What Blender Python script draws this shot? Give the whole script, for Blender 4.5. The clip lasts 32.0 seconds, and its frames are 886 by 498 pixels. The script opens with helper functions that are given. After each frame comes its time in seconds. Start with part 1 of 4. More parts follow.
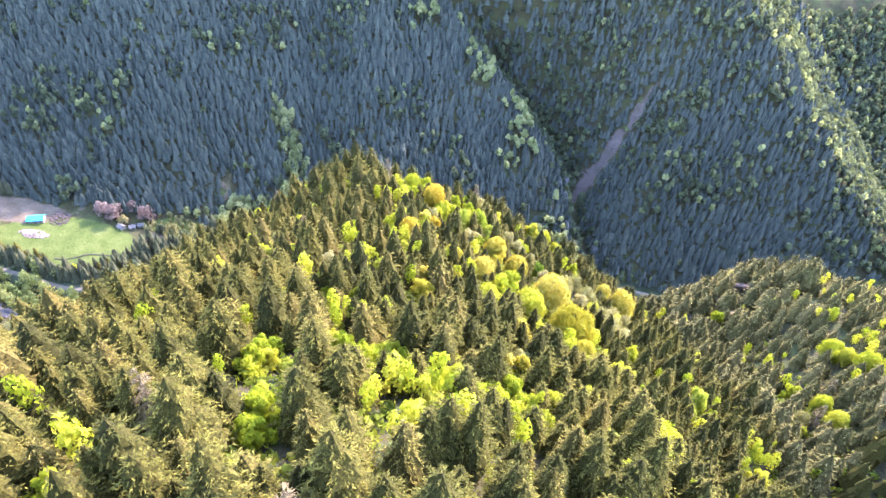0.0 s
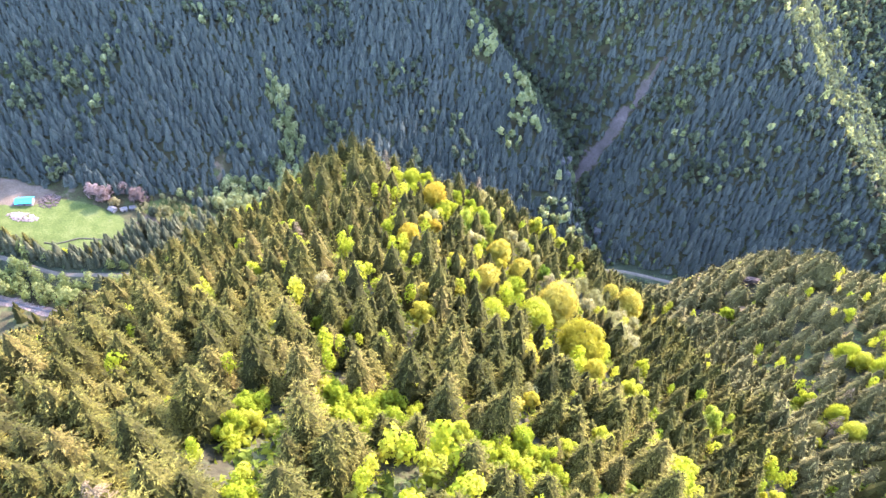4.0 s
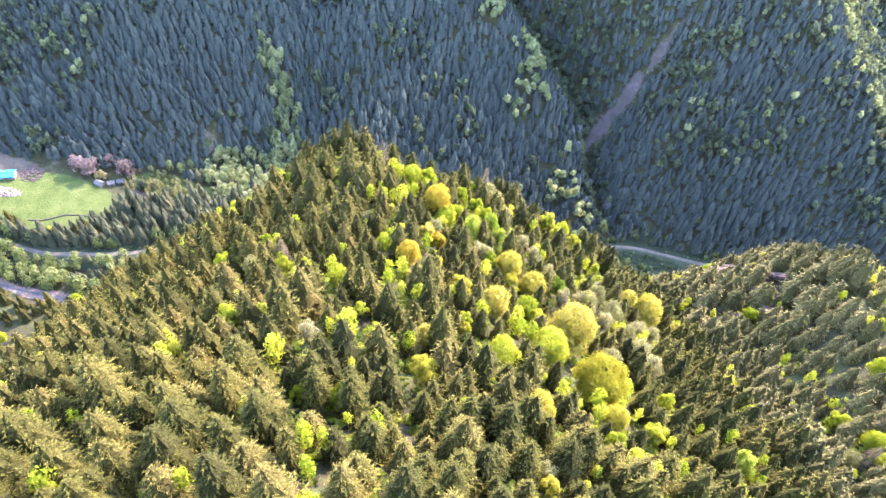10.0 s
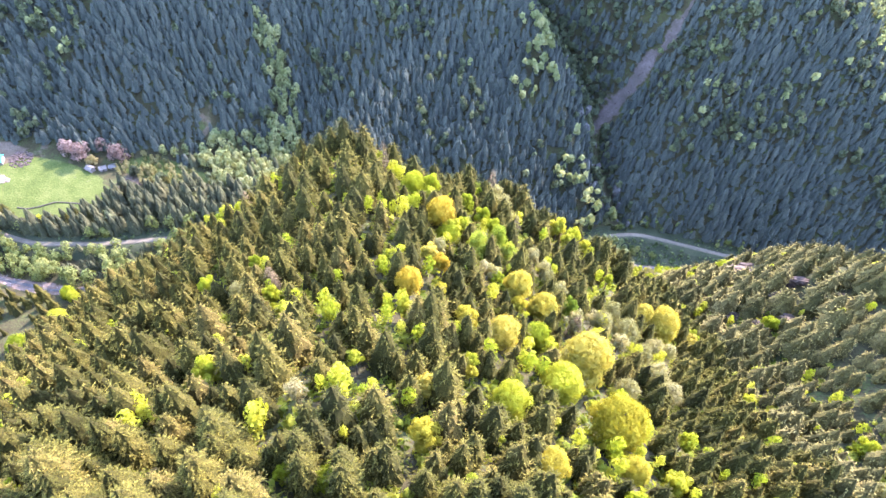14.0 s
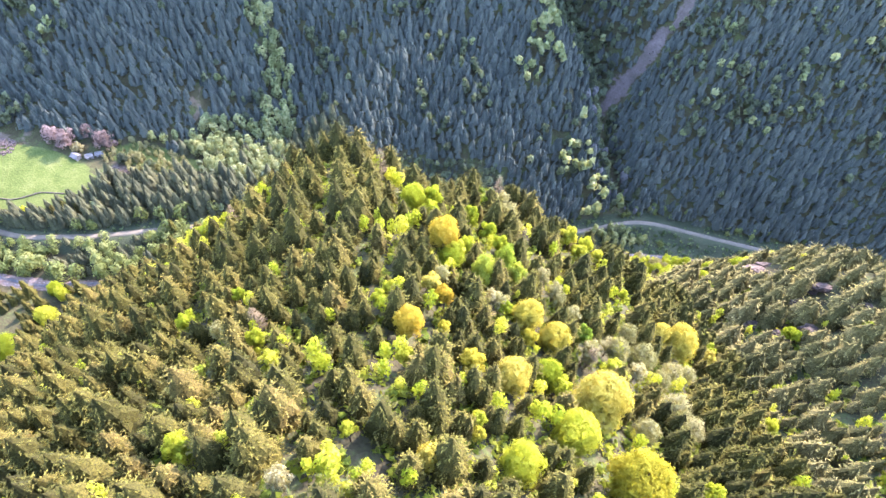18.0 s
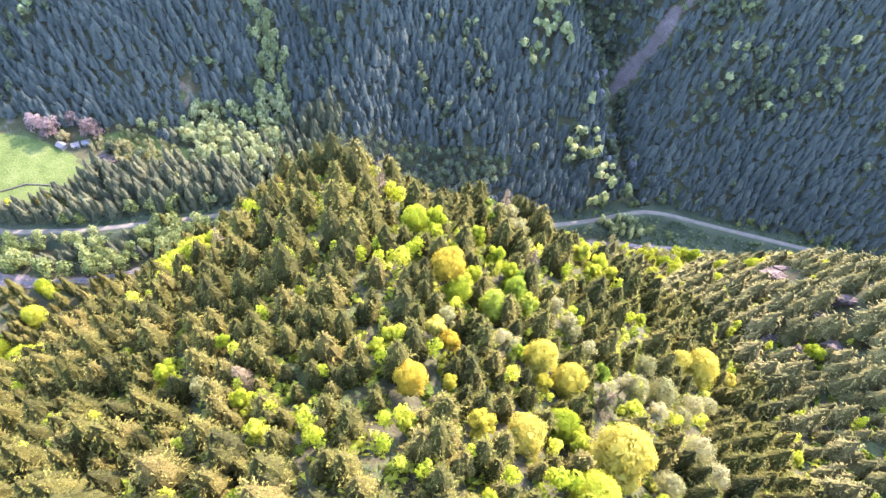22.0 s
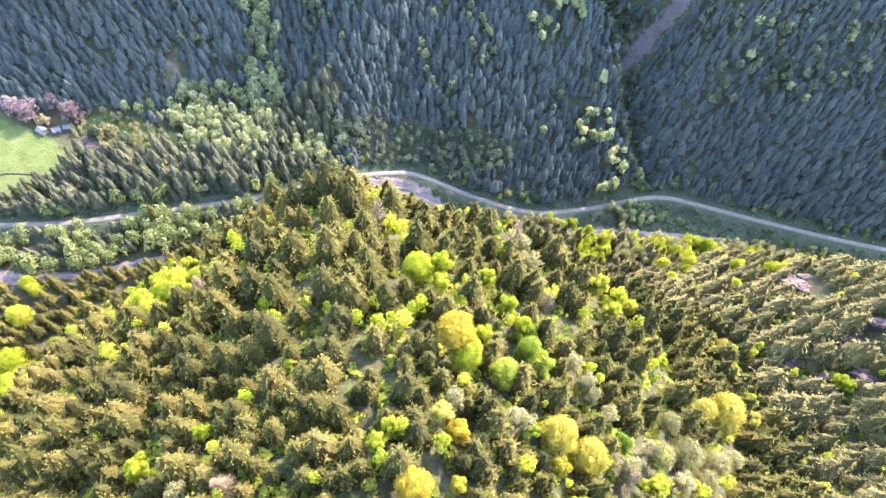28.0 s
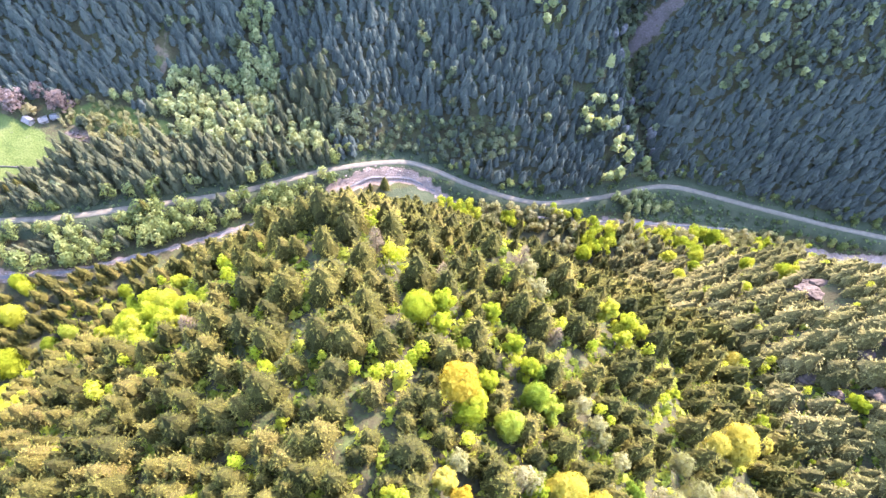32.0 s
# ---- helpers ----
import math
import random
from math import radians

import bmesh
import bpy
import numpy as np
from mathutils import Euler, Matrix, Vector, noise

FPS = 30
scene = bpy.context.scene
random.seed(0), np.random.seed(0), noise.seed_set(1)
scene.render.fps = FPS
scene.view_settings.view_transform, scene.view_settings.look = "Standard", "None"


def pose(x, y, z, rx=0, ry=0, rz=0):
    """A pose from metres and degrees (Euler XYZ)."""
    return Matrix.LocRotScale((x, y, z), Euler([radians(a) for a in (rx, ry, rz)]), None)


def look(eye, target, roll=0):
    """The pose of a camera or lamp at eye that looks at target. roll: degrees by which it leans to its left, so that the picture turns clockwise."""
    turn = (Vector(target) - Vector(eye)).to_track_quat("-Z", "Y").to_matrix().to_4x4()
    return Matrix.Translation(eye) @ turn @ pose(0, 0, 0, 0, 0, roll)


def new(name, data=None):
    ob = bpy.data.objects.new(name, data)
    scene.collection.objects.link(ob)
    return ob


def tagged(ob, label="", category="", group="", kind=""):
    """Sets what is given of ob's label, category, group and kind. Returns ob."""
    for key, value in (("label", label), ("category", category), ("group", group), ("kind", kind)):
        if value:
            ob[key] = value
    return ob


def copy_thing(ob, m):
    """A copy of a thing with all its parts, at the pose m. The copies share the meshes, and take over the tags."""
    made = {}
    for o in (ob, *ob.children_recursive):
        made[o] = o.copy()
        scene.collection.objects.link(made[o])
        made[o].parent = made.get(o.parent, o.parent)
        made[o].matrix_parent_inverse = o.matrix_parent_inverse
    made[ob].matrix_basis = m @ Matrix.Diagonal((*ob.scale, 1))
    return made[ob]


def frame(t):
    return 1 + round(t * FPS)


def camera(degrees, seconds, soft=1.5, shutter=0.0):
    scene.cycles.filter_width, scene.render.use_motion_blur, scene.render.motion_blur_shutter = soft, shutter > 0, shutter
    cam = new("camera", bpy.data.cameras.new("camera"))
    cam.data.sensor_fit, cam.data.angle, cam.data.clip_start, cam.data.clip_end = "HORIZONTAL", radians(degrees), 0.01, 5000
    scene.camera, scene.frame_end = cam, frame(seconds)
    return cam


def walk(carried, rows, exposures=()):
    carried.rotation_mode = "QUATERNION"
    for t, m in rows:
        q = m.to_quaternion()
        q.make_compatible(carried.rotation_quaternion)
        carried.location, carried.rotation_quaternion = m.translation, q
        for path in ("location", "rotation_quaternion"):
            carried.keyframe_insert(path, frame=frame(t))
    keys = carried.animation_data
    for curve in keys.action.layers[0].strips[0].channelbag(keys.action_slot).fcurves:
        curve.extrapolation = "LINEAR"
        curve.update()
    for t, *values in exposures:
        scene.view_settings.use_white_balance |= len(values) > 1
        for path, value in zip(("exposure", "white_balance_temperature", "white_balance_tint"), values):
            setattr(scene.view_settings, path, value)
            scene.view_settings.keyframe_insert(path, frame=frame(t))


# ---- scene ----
cam = camera(72.45, 32.0)
PATH = [
    (0, 0.00, 0.00, 335.33, 48.400, -2.949, 2.615),
    (1, -0.35, 3.73, 335.64, 47.622, -2.981, 2.602),
    (2, -0.74, 7.51, 335.96, 46.853, -3.009, 2.577),
    (3, -1.14, 11.07, 336.39, 46.119, -3.030, 2.574),
    (3.5, -1.25, 12.84, 336.51, 45.753, -3.035, 2.572),
    (5.5, -1.66, 20.43, 336.54, 44.254, -3.031, 2.616),
    (6, -1.67, 22.38, 336.50, 43.871, -3.030, 2.649),
    (7, -1.94, 26.43, 336.35, 43.121, -3.017, 2.754),
    (8, -2.31, 30.63, 335.99, 42.386, -3.015, 2.843),
    (9, -2.54, 35.26, 335.14, 41.660, -3.017, 2.875),
    (10, -2.69, 39.64, 334.55, 40.935, -3.025, 2.919),
    (11, -2.87, 43.98, 334.24, 40.222, -3.011, 2.966),
    (12, -3.12, 48.64, 333.63, 39.500, -2.995, 3.082),
    (13, -3.54, 53.32, 333.11, 38.768, -2.973, 3.247),
    (14, -3.76, 57.83, 332.69, 38.053, -2.929, 3.253),
    (14.5, -3.91, 60.21, 332.35, 37.695, -2.915, 3.248),
    (16.5, -4.73, 69.83, 330.50, 36.253, -2.904, 3.278),
    (17, -4.88, 72.27, 330.16, 35.895, -2.898, 3.259),
    (18, -5.34, 76.75, 329.69, 35.200, -2.892, 3.227),
    (19, -5.80, 81.68, 329.05, 34.476, -2.899, 3.215),
    (20, -6.36, 86.61, 328.24, 33.746, -2.906, 3.212),
    (21, -6.84, 91.05, 327.66, 33.071, -2.912, 3.242),
    (22, -7.32, 95.76, 326.87, 32.358, -2.908, 3.268),
    (23, -7.79, 100.27, 326.35, 31.638, -2.891, 3.287),
    (24, -8.20, 104.65, 325.91, 30.949, -2.884, 3.301),
    (25, -8.70, 109.26, 325.41, 30.235, -2.889, 3.317),
    (25.5, -8.94, 111.46, 325.30, 29.874, -2.892, 3.318),
    (27.5, -9.78, 120.08, 324.86, 28.377, -2.922, 3.364),
    (28, -9.99, 122.27, 324.62, 27.997, -2.928, 3.375),
    (29, -10.37, 126.62, 324.33, 27.235, -2.937, 3.394),
    (30, -10.73, 130.91, 323.91, 26.492, -2.934, 3.369),
    (31, -11.09, 134.91, 323.78, 25.738, -2.928, 3.353),
    (32, -11.43, 139.04, 323.63, 24.957, -2.925, 3.369),
]
walk(cam, [(t, pose(*p)) for t, *p in PATH], ((0, 4.42, 5900, 37), (14, 4.45, 5900, 37), (32, 4.50, 5950, 35)))

# ---- light ----
SUN_AZ, SUN_EL = 38.0, 35.0  # degrees clockwise from +y, and above the horizon
world = bpy.data.worlds.new("sky")
scene.world = world
world.use_nodes = True
wn = world.node_tree
sky = wn.nodes.new("ShaderNodeTexSky")
sky.sky_type, sky.sun_disc = "NISHITA", False
sky.sun_elevation, sky.sun_rotation, sky.air_density, sky.dust_density, sky.ozone_density = radians(SUN_EL), radians(SUN_AZ), 1.8, 1.0, 4.0
wn.links.new(sky.outputs[0], wn.nodes["Background"].inputs[0])
wn.nodes["Background"].inputs[1].default_value = 0.15
sun = new("sun", bpy.data.lights.new("sun", "SUN"))
sun.data.energy, sun.data.angle, sun.data.color = 1.95, radians(0.53), (1.0, 0.93, 0.80)
sun_from = Vector((math.sin(radians(SUN_AZ)) * math.cos(radians(SUN_EL)), math.cos(radians(SUN_AZ)) * math.cos(radians(SUN_EL)), math.sin(radians(SUN_EL))))
sun.matrix_world = look(sun_from * 900, (0, 0, 0))

# ---- materials ----
def material(name):
    m = bpy.data.materials.new(name)
    m.use_nodes = True
    t = m.node_tree
    return m, t, t.nodes["Principled BSDF"], t.nodes["Material Output"]


def ramp(t, source, stops):
    r = t.nodes.new("ShaderNodeValToRGB")
    e = r.color_ramp.elements
    while len(e) < len(stops):
        e.new(0.5)
    for k, (p, c) in zip(e, stops):
        k.position, k.color = p, (*c, 1)
    t.links.new(source, r.inputs[0])
    return r.outputs[0]


def noise_of(t, scale, detail=4.0, coords=None):
    n = t.nodes.new("ShaderNodeTexNoise")
    n.inputs["Scale"].default_value, n.inputs["Detail"].default_value = scale, detail
    if coords is None:
        coords = t.nodes.new("ShaderNodeNewGeometry").outputs["Position"]
    t.links.new(coords, n.inputs["Vector"])
    return n.outputs["Fac"]


def maths(t, op, a, b):
    n = t.nodes.new("ShaderNodeMath")
    n.operation = op
    for i, v in enumerate((a, b)):
        if isinstance(v, (int, float)):
            n.inputs[i].default_value = v
        else:
            t.links.new(v, n.inputs[i])
    return n.outputs[0]


def mixed(t, fac, a, b, blend="MIX"):
    n = t.nodes.new("ShaderNodeMix")
    n.data_type, n.blend_type = "RGBA", blend
    for i, v in ((0, fac), (6, a), (7, b)):
        if isinstance(v, (int, float)):
            n.inputs[i].default_value = v
        elif isinstance(v, tuple):
            n.inputs[i].default_value = (*v, 1)
        else:
            t.links.new(v, n.inputs[i])
    return n.outputs[2]


def bump(t, p, height, strength, distance):
    b = t.nodes.new("ShaderNodeBump")
    b.inputs["Strength"].default_value, b.inputs["Distance"].default_value = strength, distance
    t.links.new(height, b.inputs["Height"])
    t.links.new(b.outputs[0], p.inputs["Normal"])


def foliage(name, stops, passing=0.3, tint="object", rough=0.55, spec=0.25, glow=(1.0, 0.95, 0.55), inner=None, speckle=0.3):
    """Leaves or needles: tint from tree to tree, from twig to twig and in soft patches; some light passes through them."""
    m, t, p, out = material(name)
    if tint == "object":
        src = t.nodes.new("ShaderNodeObjectInfo").outputs["Random"]
    else:
        a = t.nodes.new("ShaderNodeAttribute")
        a.attribute_name = "tint"
        src = a.outputs["Fac"]
    isl = t.nodes.new("ShaderNodeNewGeometry").outputs["Random Per Island"]
    v = maths(t, "ADD", maths(t, "MULTIPLY", src, 0.94 - speckle), maths(t, "MULTIPLY", isl, speckle))
    v = maths(t, "ADD", v, maths(t, "MULTIPLY", noise_of(t, 0.9, 4), 0.08))
    col = ramp(t, v, stops)
    if inner:  # dark towards the stem: old needles and twigs plus painted crown shade; fresh tips
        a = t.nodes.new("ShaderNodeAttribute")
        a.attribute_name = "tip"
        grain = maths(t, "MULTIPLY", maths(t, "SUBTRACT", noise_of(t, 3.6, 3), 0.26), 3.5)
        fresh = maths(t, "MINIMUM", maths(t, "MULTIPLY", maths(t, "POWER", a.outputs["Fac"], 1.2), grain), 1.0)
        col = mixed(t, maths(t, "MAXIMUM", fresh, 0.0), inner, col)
    t.links.new(col, p.inputs["Base Color"])
    p.inputs["Roughness"].default_value, p.inputs["Specular IOR Level"].default_value = rough, spec
    tr = t.nodes.new("ShaderNodeBsdfTranslucent")
    t.links.new(mixed(t, 1.0, col, glow, "MULTIPLY"), tr.inputs[0])
    mx = t.nodes.new("ShaderNodeMixShader")
    mx.inputs[0].default_value = passing
    t.links.new(p.outputs[0], mx.inputs[1])
    t.links.new(tr.outputs[0], mx.inputs[2])
    t.links.new(mx.outputs[0], out.inputs[0])
    return m


def rough_stuff(name, stops, scale, rough=0.85, relief=0.3, fine=4.0):
    m, t, p, out = material(name)
    n = noise_of(t, scale, 6)
    v = maths(t, "ADD", maths(t, "MULTIPLY", n, 0.7), maths(t, "MULTIPLY", noise_of(t, scale * fine, 4), 0.3))
    t.links.new(ramp(t, v, stops), p.inputs["Base Color"])
    p.inputs["Roughness"].default_value, p.inputs["Specular IOR Level"].default_value = rough, 0.12
    bump(t, p, v, relief, 0.3)
    return m


SPRUCE = ((0.1, (0.043, 0.043, 0.011)), (0.4, (0.096, 0.088, 0.016)), (0.7, (0.154, 0.131, 0.024)), (0.95, (0.206, 0.152, 0.037)))
# far spruces greyer and bluer: haze put into the needle colour
SPRUCE_HAZED = ((0.1, (0.053, 0.063, 0.049)), (0.5, (0.078, 0.091, 0.069)), (0.9, (0.122, 0.136, 0.098)))
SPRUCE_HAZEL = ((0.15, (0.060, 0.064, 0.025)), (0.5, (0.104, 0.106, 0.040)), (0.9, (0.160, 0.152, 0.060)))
# stem-side tone: old needles, darkened further as shade within the crown
OLD_AND_SHADE = (0.014, 0.013, 0.006)
needles = foliage("spruce_needles", SPRUCE, 0.22, rough=0.8, spec=0.02, inner=OLD_AND_SHADE, speckle=0.26)
needles_wood = foliage("spruce_needles_of_the_wood", SPRUCE, 0.22, "tint", 0.8, 0.02, inner=OLD_AND_SHADE, speckle=0.26)
needles_far = foliage("spruce_needles_hazed", SPRUCE_HAZED, 0.2, "tint", 0.8, 0.02, inner=(0.030, 0.035, 0.028), speckle=0.14)
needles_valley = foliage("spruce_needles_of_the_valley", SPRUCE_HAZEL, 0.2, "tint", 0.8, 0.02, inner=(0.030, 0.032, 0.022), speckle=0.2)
# brighter copy of the needles: sunlight the spur lacks put into colour
needles_spur_lit = foliage("spruce_needles_painted_sunlit", ((0.12, (0.102, 0.092, 0.028)), (0.45, (0.212, 0.180, 0.052)), (0.9, (0.325, 0.257, 0.084))), 0.2, "tint", 0.8, 0.02, inner=OLD_AND_SHADE, speckle=0.24)
LEAF = {
    "gold": ((0.1, (0.188, 0.168, 0.013)), (0.5, (0.265, 0.230, 0.021)), (0.9, (0.325, 0.272, 0.048))),
    "orange": ((0.1, (0.215, 0.145, 0.013)), (0.5, (0.275, 0.192, 0.016)), (0.9, (0.310, 0.240, 0.026))),
    "lime": ((0.1, (0.140, 0.178, 0.011)), (0.5, (0.218, 0.248, 0.014)), (0.9, (0.310, 0.310, 0.030))),
    "green": ((0.1, (0.09, 0.135, 0.015)), (0.5, (0.15, 0.20, 0.02)), (0.9, (0.24, 0.275, 0.035))),
    "pale": ((0.1, (0.125, 0.122, 0.045)), (0.5, (0.180, 0.168, 0.070)), (0.9, (0.240, 0.212, 0.105))),
    "under": ((0.1, (0.06, 0.085, 0.012)), (0.5, (0.15, 0.175, 0.018)), (0.9, (0.28, 0.29, 0.035))),
    "grove": ((0.1, (0.105, 0.126, 0.055)), (0.5, (0.175, 0.198, 0.085)), (0.9, (0.26, 0.27, 0.125))),
    "alder": ((0.1, (0.070, 0.092, 0.030)), (0.5, (0.122, 0.145, 0.046)), (0.9, (0.195, 0.205, 0.070))),
    "scrub": ((0.1, (0.04, 0.06, 0.025)), (0.5, (0.07, 0.10, 0.04)), (0.9, (0.14, 0.16, 0.07))),
    "grey": ((0.1, (0.050, 0.060, 0.038)), (0.5, (0.078, 0.094, 0.052)), (0.9, (0.115, 0.132, 0.068))),
    "pink": ((0.1, (0.130, 0.098, 0.080)), (0.5, (0.180, 0.138, 0.114)), (0.9, (0.245, 0.190, 0.160))),
}
leaves = {k: foliage("leaves_" + k, v, 0.6, "object", 0.7, 0.02, (1.0, 0.95, 0.55) if k != "pink" else (1.0, 0.85, 0.85), speckle=0.2) for k, v in LEAF.items()}
leaves_wood = {k: foliage("leaves_of_the_wood_" + k, LEAF[k], 0.55, "tint", 0.7, 0.02, speckle=0.2) for k in ("lime", "grey", "pale", "under", "scrub", "grove", "alder")}
bark = rough_stuff("bark", ((0.3, (0.03, 0.024, 0.018)), (0.7, (0.085, 0.068, 0.052))), 3.0)
dead_wood = rough_stuff("dead_wood", ((0.3, (0.050, 0.035, 0.016)), (0.7, (0.112, 0.080, 0.036))), 3.0)
rock = rough_stuff("rock", ((0.3, (0.022, 0.017, 0.013)), (0.5, (0.052, 0.037, 0.029)), (0.72, (0.105, 0.076, 0.060))), 0.5, 0.9, 0.9)
ledge_rock = rough_stuff("ledge_rock", ((0.3, (0.018, 0.013, 0.009)), (0.5, (0.043, 0.030, 0.021)), (0.72, (0.082, 0.058, 0.041))), 0.5, 0.9, 0.9)
rock_grey = rough_stuff("grey_rock", ((0.3, (0.036, 0.034, 0.029)), (0.5, (0.074, 0.070, 0.060)), (0.72, (0.130, 0.122, 0.104))), 0.6, 0.85, 0.7)
stone_pale = rough_stuff("river_stone", ((0.3, (0.090, 0.062, 0.050)), (0.5, (0.150, 0.108, 0.088)), (0.7, (0.24, 0.185, 0.158))), 0.4, 0.75, 0.4)
asphalt = rough_stuff("asphalt", ((0.3, (0.056, 0.047, 0.032)), (0.55, (0.080, 0.067, 0.045)), (0.75, (0.108, 0.091, 0.062))), 0.35, 0.8, 0.1, 20)


def white_water():
    m, t, p, out = material("white_water")
    v = maths(t, "ADD", maths(t, "MULTIPLY", noise_of(t, 0.35, 6), 0.6), maths(t, "MULTIPLY", noise_of(t, 2.2, 4), 0.4))
    t.links.new(ramp(t, v, ((0.42, (0.04, 0.036, 0.030)), (0.58, (0.075, 0.062, 0.052)), (0.74, (0.16, 0.14, 0.125)))), p.inputs["Base Color"])
    p.inputs["Roughness"].default_value, p.inputs["Specular IOR Level"].default_value = 0.6, 0.2
    bump(t, p, v, 0.6, 0.4)
    return m


def land():
    """Ground: needle litter and undergrowth, with grass, gravel and scree where the land's own cover maps say so."""
    m, t, p, out = material("land")
    n1, n2 = noise_of(t, 0.12, 6), noise_of(t, 1.1, 5)
    v = maths(t, "ADD", maths(t, "MULTIPLY", n1, 0.5), maths(t, "MULTIPLY", n2, 0.5))
    col = ramp(t, v, ((0.3, (0.018, 0.015, 0.008)), (0.5, (0.032, 0.028, 0.013)), (0.6, (0.036, 0.044, 0.014)), (0.75, (0.052, 0.066, 0.020))))
    for cover, stops in (
        ("grass", ((0.3, (0.025, 0.033, 0.009)), (0.5, (0.043, 0.055, 0.013)), (0.7, (0.074, 0.077, 0.024)))),
        ("soil", ((0.3, (0.040, 0.030, 0.018)), (0.5, (0.066, 0.050, 0.032)), (0.7, (0.105, 0.076, 0.052)))),
        ("verge", ((0.3, (0.015, 0.019, 0.010)), (0.5, (0.025, 0.030, 0.015)), (0.7, (0.042, 0.043, 0.024)))),
        ("gravel", ((0.3, (0.070, 0.048, 0.034)), (0.5, (0.112, 0.079, 0.058)), (0.7, (0.175, 0.130, 0.100)))),
        ("scree", ((0.3, (0.030, 0.029, 0.019)), (0.5, (0.058, 0.046, 0.037)), (0.7, (0.098, 0.077, 0.064)))),
    ):
        a = t.nodes.new("ShaderNodeAttribute")
        a.attribute_name = cover
        edge = maths(t, "ADD", a.outputs["Fac"], maths(t, "MULTIPLY", maths(t, "SUBTRACT", noise_of(t, 0.16 if cover != "scree" else 0.3, 8), 0.5), 1.3 if cover != "scree" else 2.2))
        r = t.nodes.new("ShaderNodeMapRange")
        r.inputs["From Min"].default_value, r.inputs["From Max"].default_value = 0.42, 0.58
        t.links.new(edge, r.inputs["Value"])
        col = mixed(t, r.outputs[0], col, ramp(t, v, stops))
    t.links.new(col, p.inputs["Base Color"])
    p.inputs["Roughness"].default_value, p.inputs["Specular IOR Level"].default_value = 0.95, 0.05
    bump(t, p, v, 0.8, 1.0)
    return m


ROAD = ((-900, 420), (-420, 320), (-340, 290), (-289, 275), (-242, 266), (-205, 274), (-154, 292), (-121, 304), (-81, 326), (-60, 335),
        (-43, 341), (-30, 344), (-14, 341), (5, 334), (30, 328), (55, 325), (77, 330), (100, 336), (115, 342), (132, 347), (146, 347), (187, 339), (245, 329), (300, 322), (420, 318), (900, 330))
RIVER = ((-900, 380), (-420, 285), (-330, 262), (-271, 246), (-224, 241), (-193, 249), (-151, 268), (-119, 285), (-85, 301), (-72, 318),
         (-50, 332), (-29, 336), (-14, 331), (4, 321), (35, 317), (82, 320), (133, 323), (181, 324), (217, 315), (250, 309), (300, 311), (420, 306), (900, 318))


# ---- lie of the land ----
# road: centre line (x, y) from west to east, with its own height profile
ROAD_Z = ((-700, 98), (-320, 52), (-224, 40), (-121, 25), (-40, 10), (40, 2), (130, -1), (240, -6), (400, -12), (900, -40))


def road_height(x):
    return np.interp(x, [p[0] for p in ROAD_Z], [p[1] for p in ROAD_Z])


def line_y(x, line):
    return np.interp(x, [p[0] for p in line], [p[1] for p in line])


def ease(a, b, v):
    t = np.clip((v - a) / (b - a), 0, 1)
    return t * t * (3 - 2 * t)


def spur(x, y, line, west, east, round_w, round_e):
    """Height of a spur: a crest line (x, y, z) running away along y, with a rounded top and its own slope on either flank."""
    cy = [p[1] for p in line]
    cx = np.interp(y, cy, [p[0] for p in line])
    cz = np.interp(y, cy, [p[2] for p in line])
    d = x - cx
    s = np.where(d < 0, west, east)
    r = np.where(d < 0, round_w, round_e)
    return cz - s * (np.sqrt(d * d + r * r) - r)


def gully(x, y, line, west, east):
    """Height of a V-shaped gully's walls over its floor line (x, y, z)."""
    cy = [p[1] for p in line]
    d = x - np.interp(y, cy, [p[0] for p in line])
    return np.interp(y, cy, [p[2] for p in line]) + np.where(d < 0, -west * d, east * d)


def soft_max(a, b, k):
    h = np.clip(0.5 + 0.5 * (a - b) / k, 0, 1)
    return b + (a - b) * h + k * h * (1 - h)


def soft_min(a, b, k):
    return -soft_max(-a, -b, k)


SPUR_MAIN = ((-36, -900, 330), (-34, 0, 282), (-32, 47, 262), (-30, 90, 234), (-28, 130, 213), (-27, 175, 197),
             (-34, 205, 184), (-36, 220, 160), (-36, 250, 105), (-32, 285, 45), (-30, 318, 4), (-30, 900, -300))
SPUR_EAST = ((230, -900, 300), (195, 20, 228), (168, 100, 192), (159, 140, 169), (157, 180, 157), (161, 205, 149),
             (156, 235, 112), (152, 265, 62), (150, 305, -4), (150, 900, -300))
CREEK = ((130, 338, -6), (118, 375, 2), (112, 405, 9), (112, 450, 18), (94, 490, 34), (58, 540, 58), (-5, 620, 105), (-50, 740, 185), (-150, 1200, 330))
GULLY_EAST = ((425, 300, -30), (412, 400, -5), (400, 460, 15), (380, 560, 62), (350, 700, 150), (320, 1200, 330))


KNOLLS = ((-41, 203, 9, 12, 4), (-70, 206, 15, 16, -10), (-10, 207, 10, 12, -11), (11, 210, 9, 9, 7), (57, 192, 14, 12, 4), (25, 116, 16, 14, -4), (16, 135, 10, 10, -4), (174, 202, 12, 26, -8), (135, 193, 11, 16, -8), (35, 59, 12, 12, 5))


def knolls(x, y):
    """Rises and dips of the ridge: place, breadth along x and y, height."""
    return sum(h * np.exp(-(((x - cx) / rx) ** 2) - ((y - cy) / ry) ** 2) for cx, cy, rx, ry, h in KNOLLS)


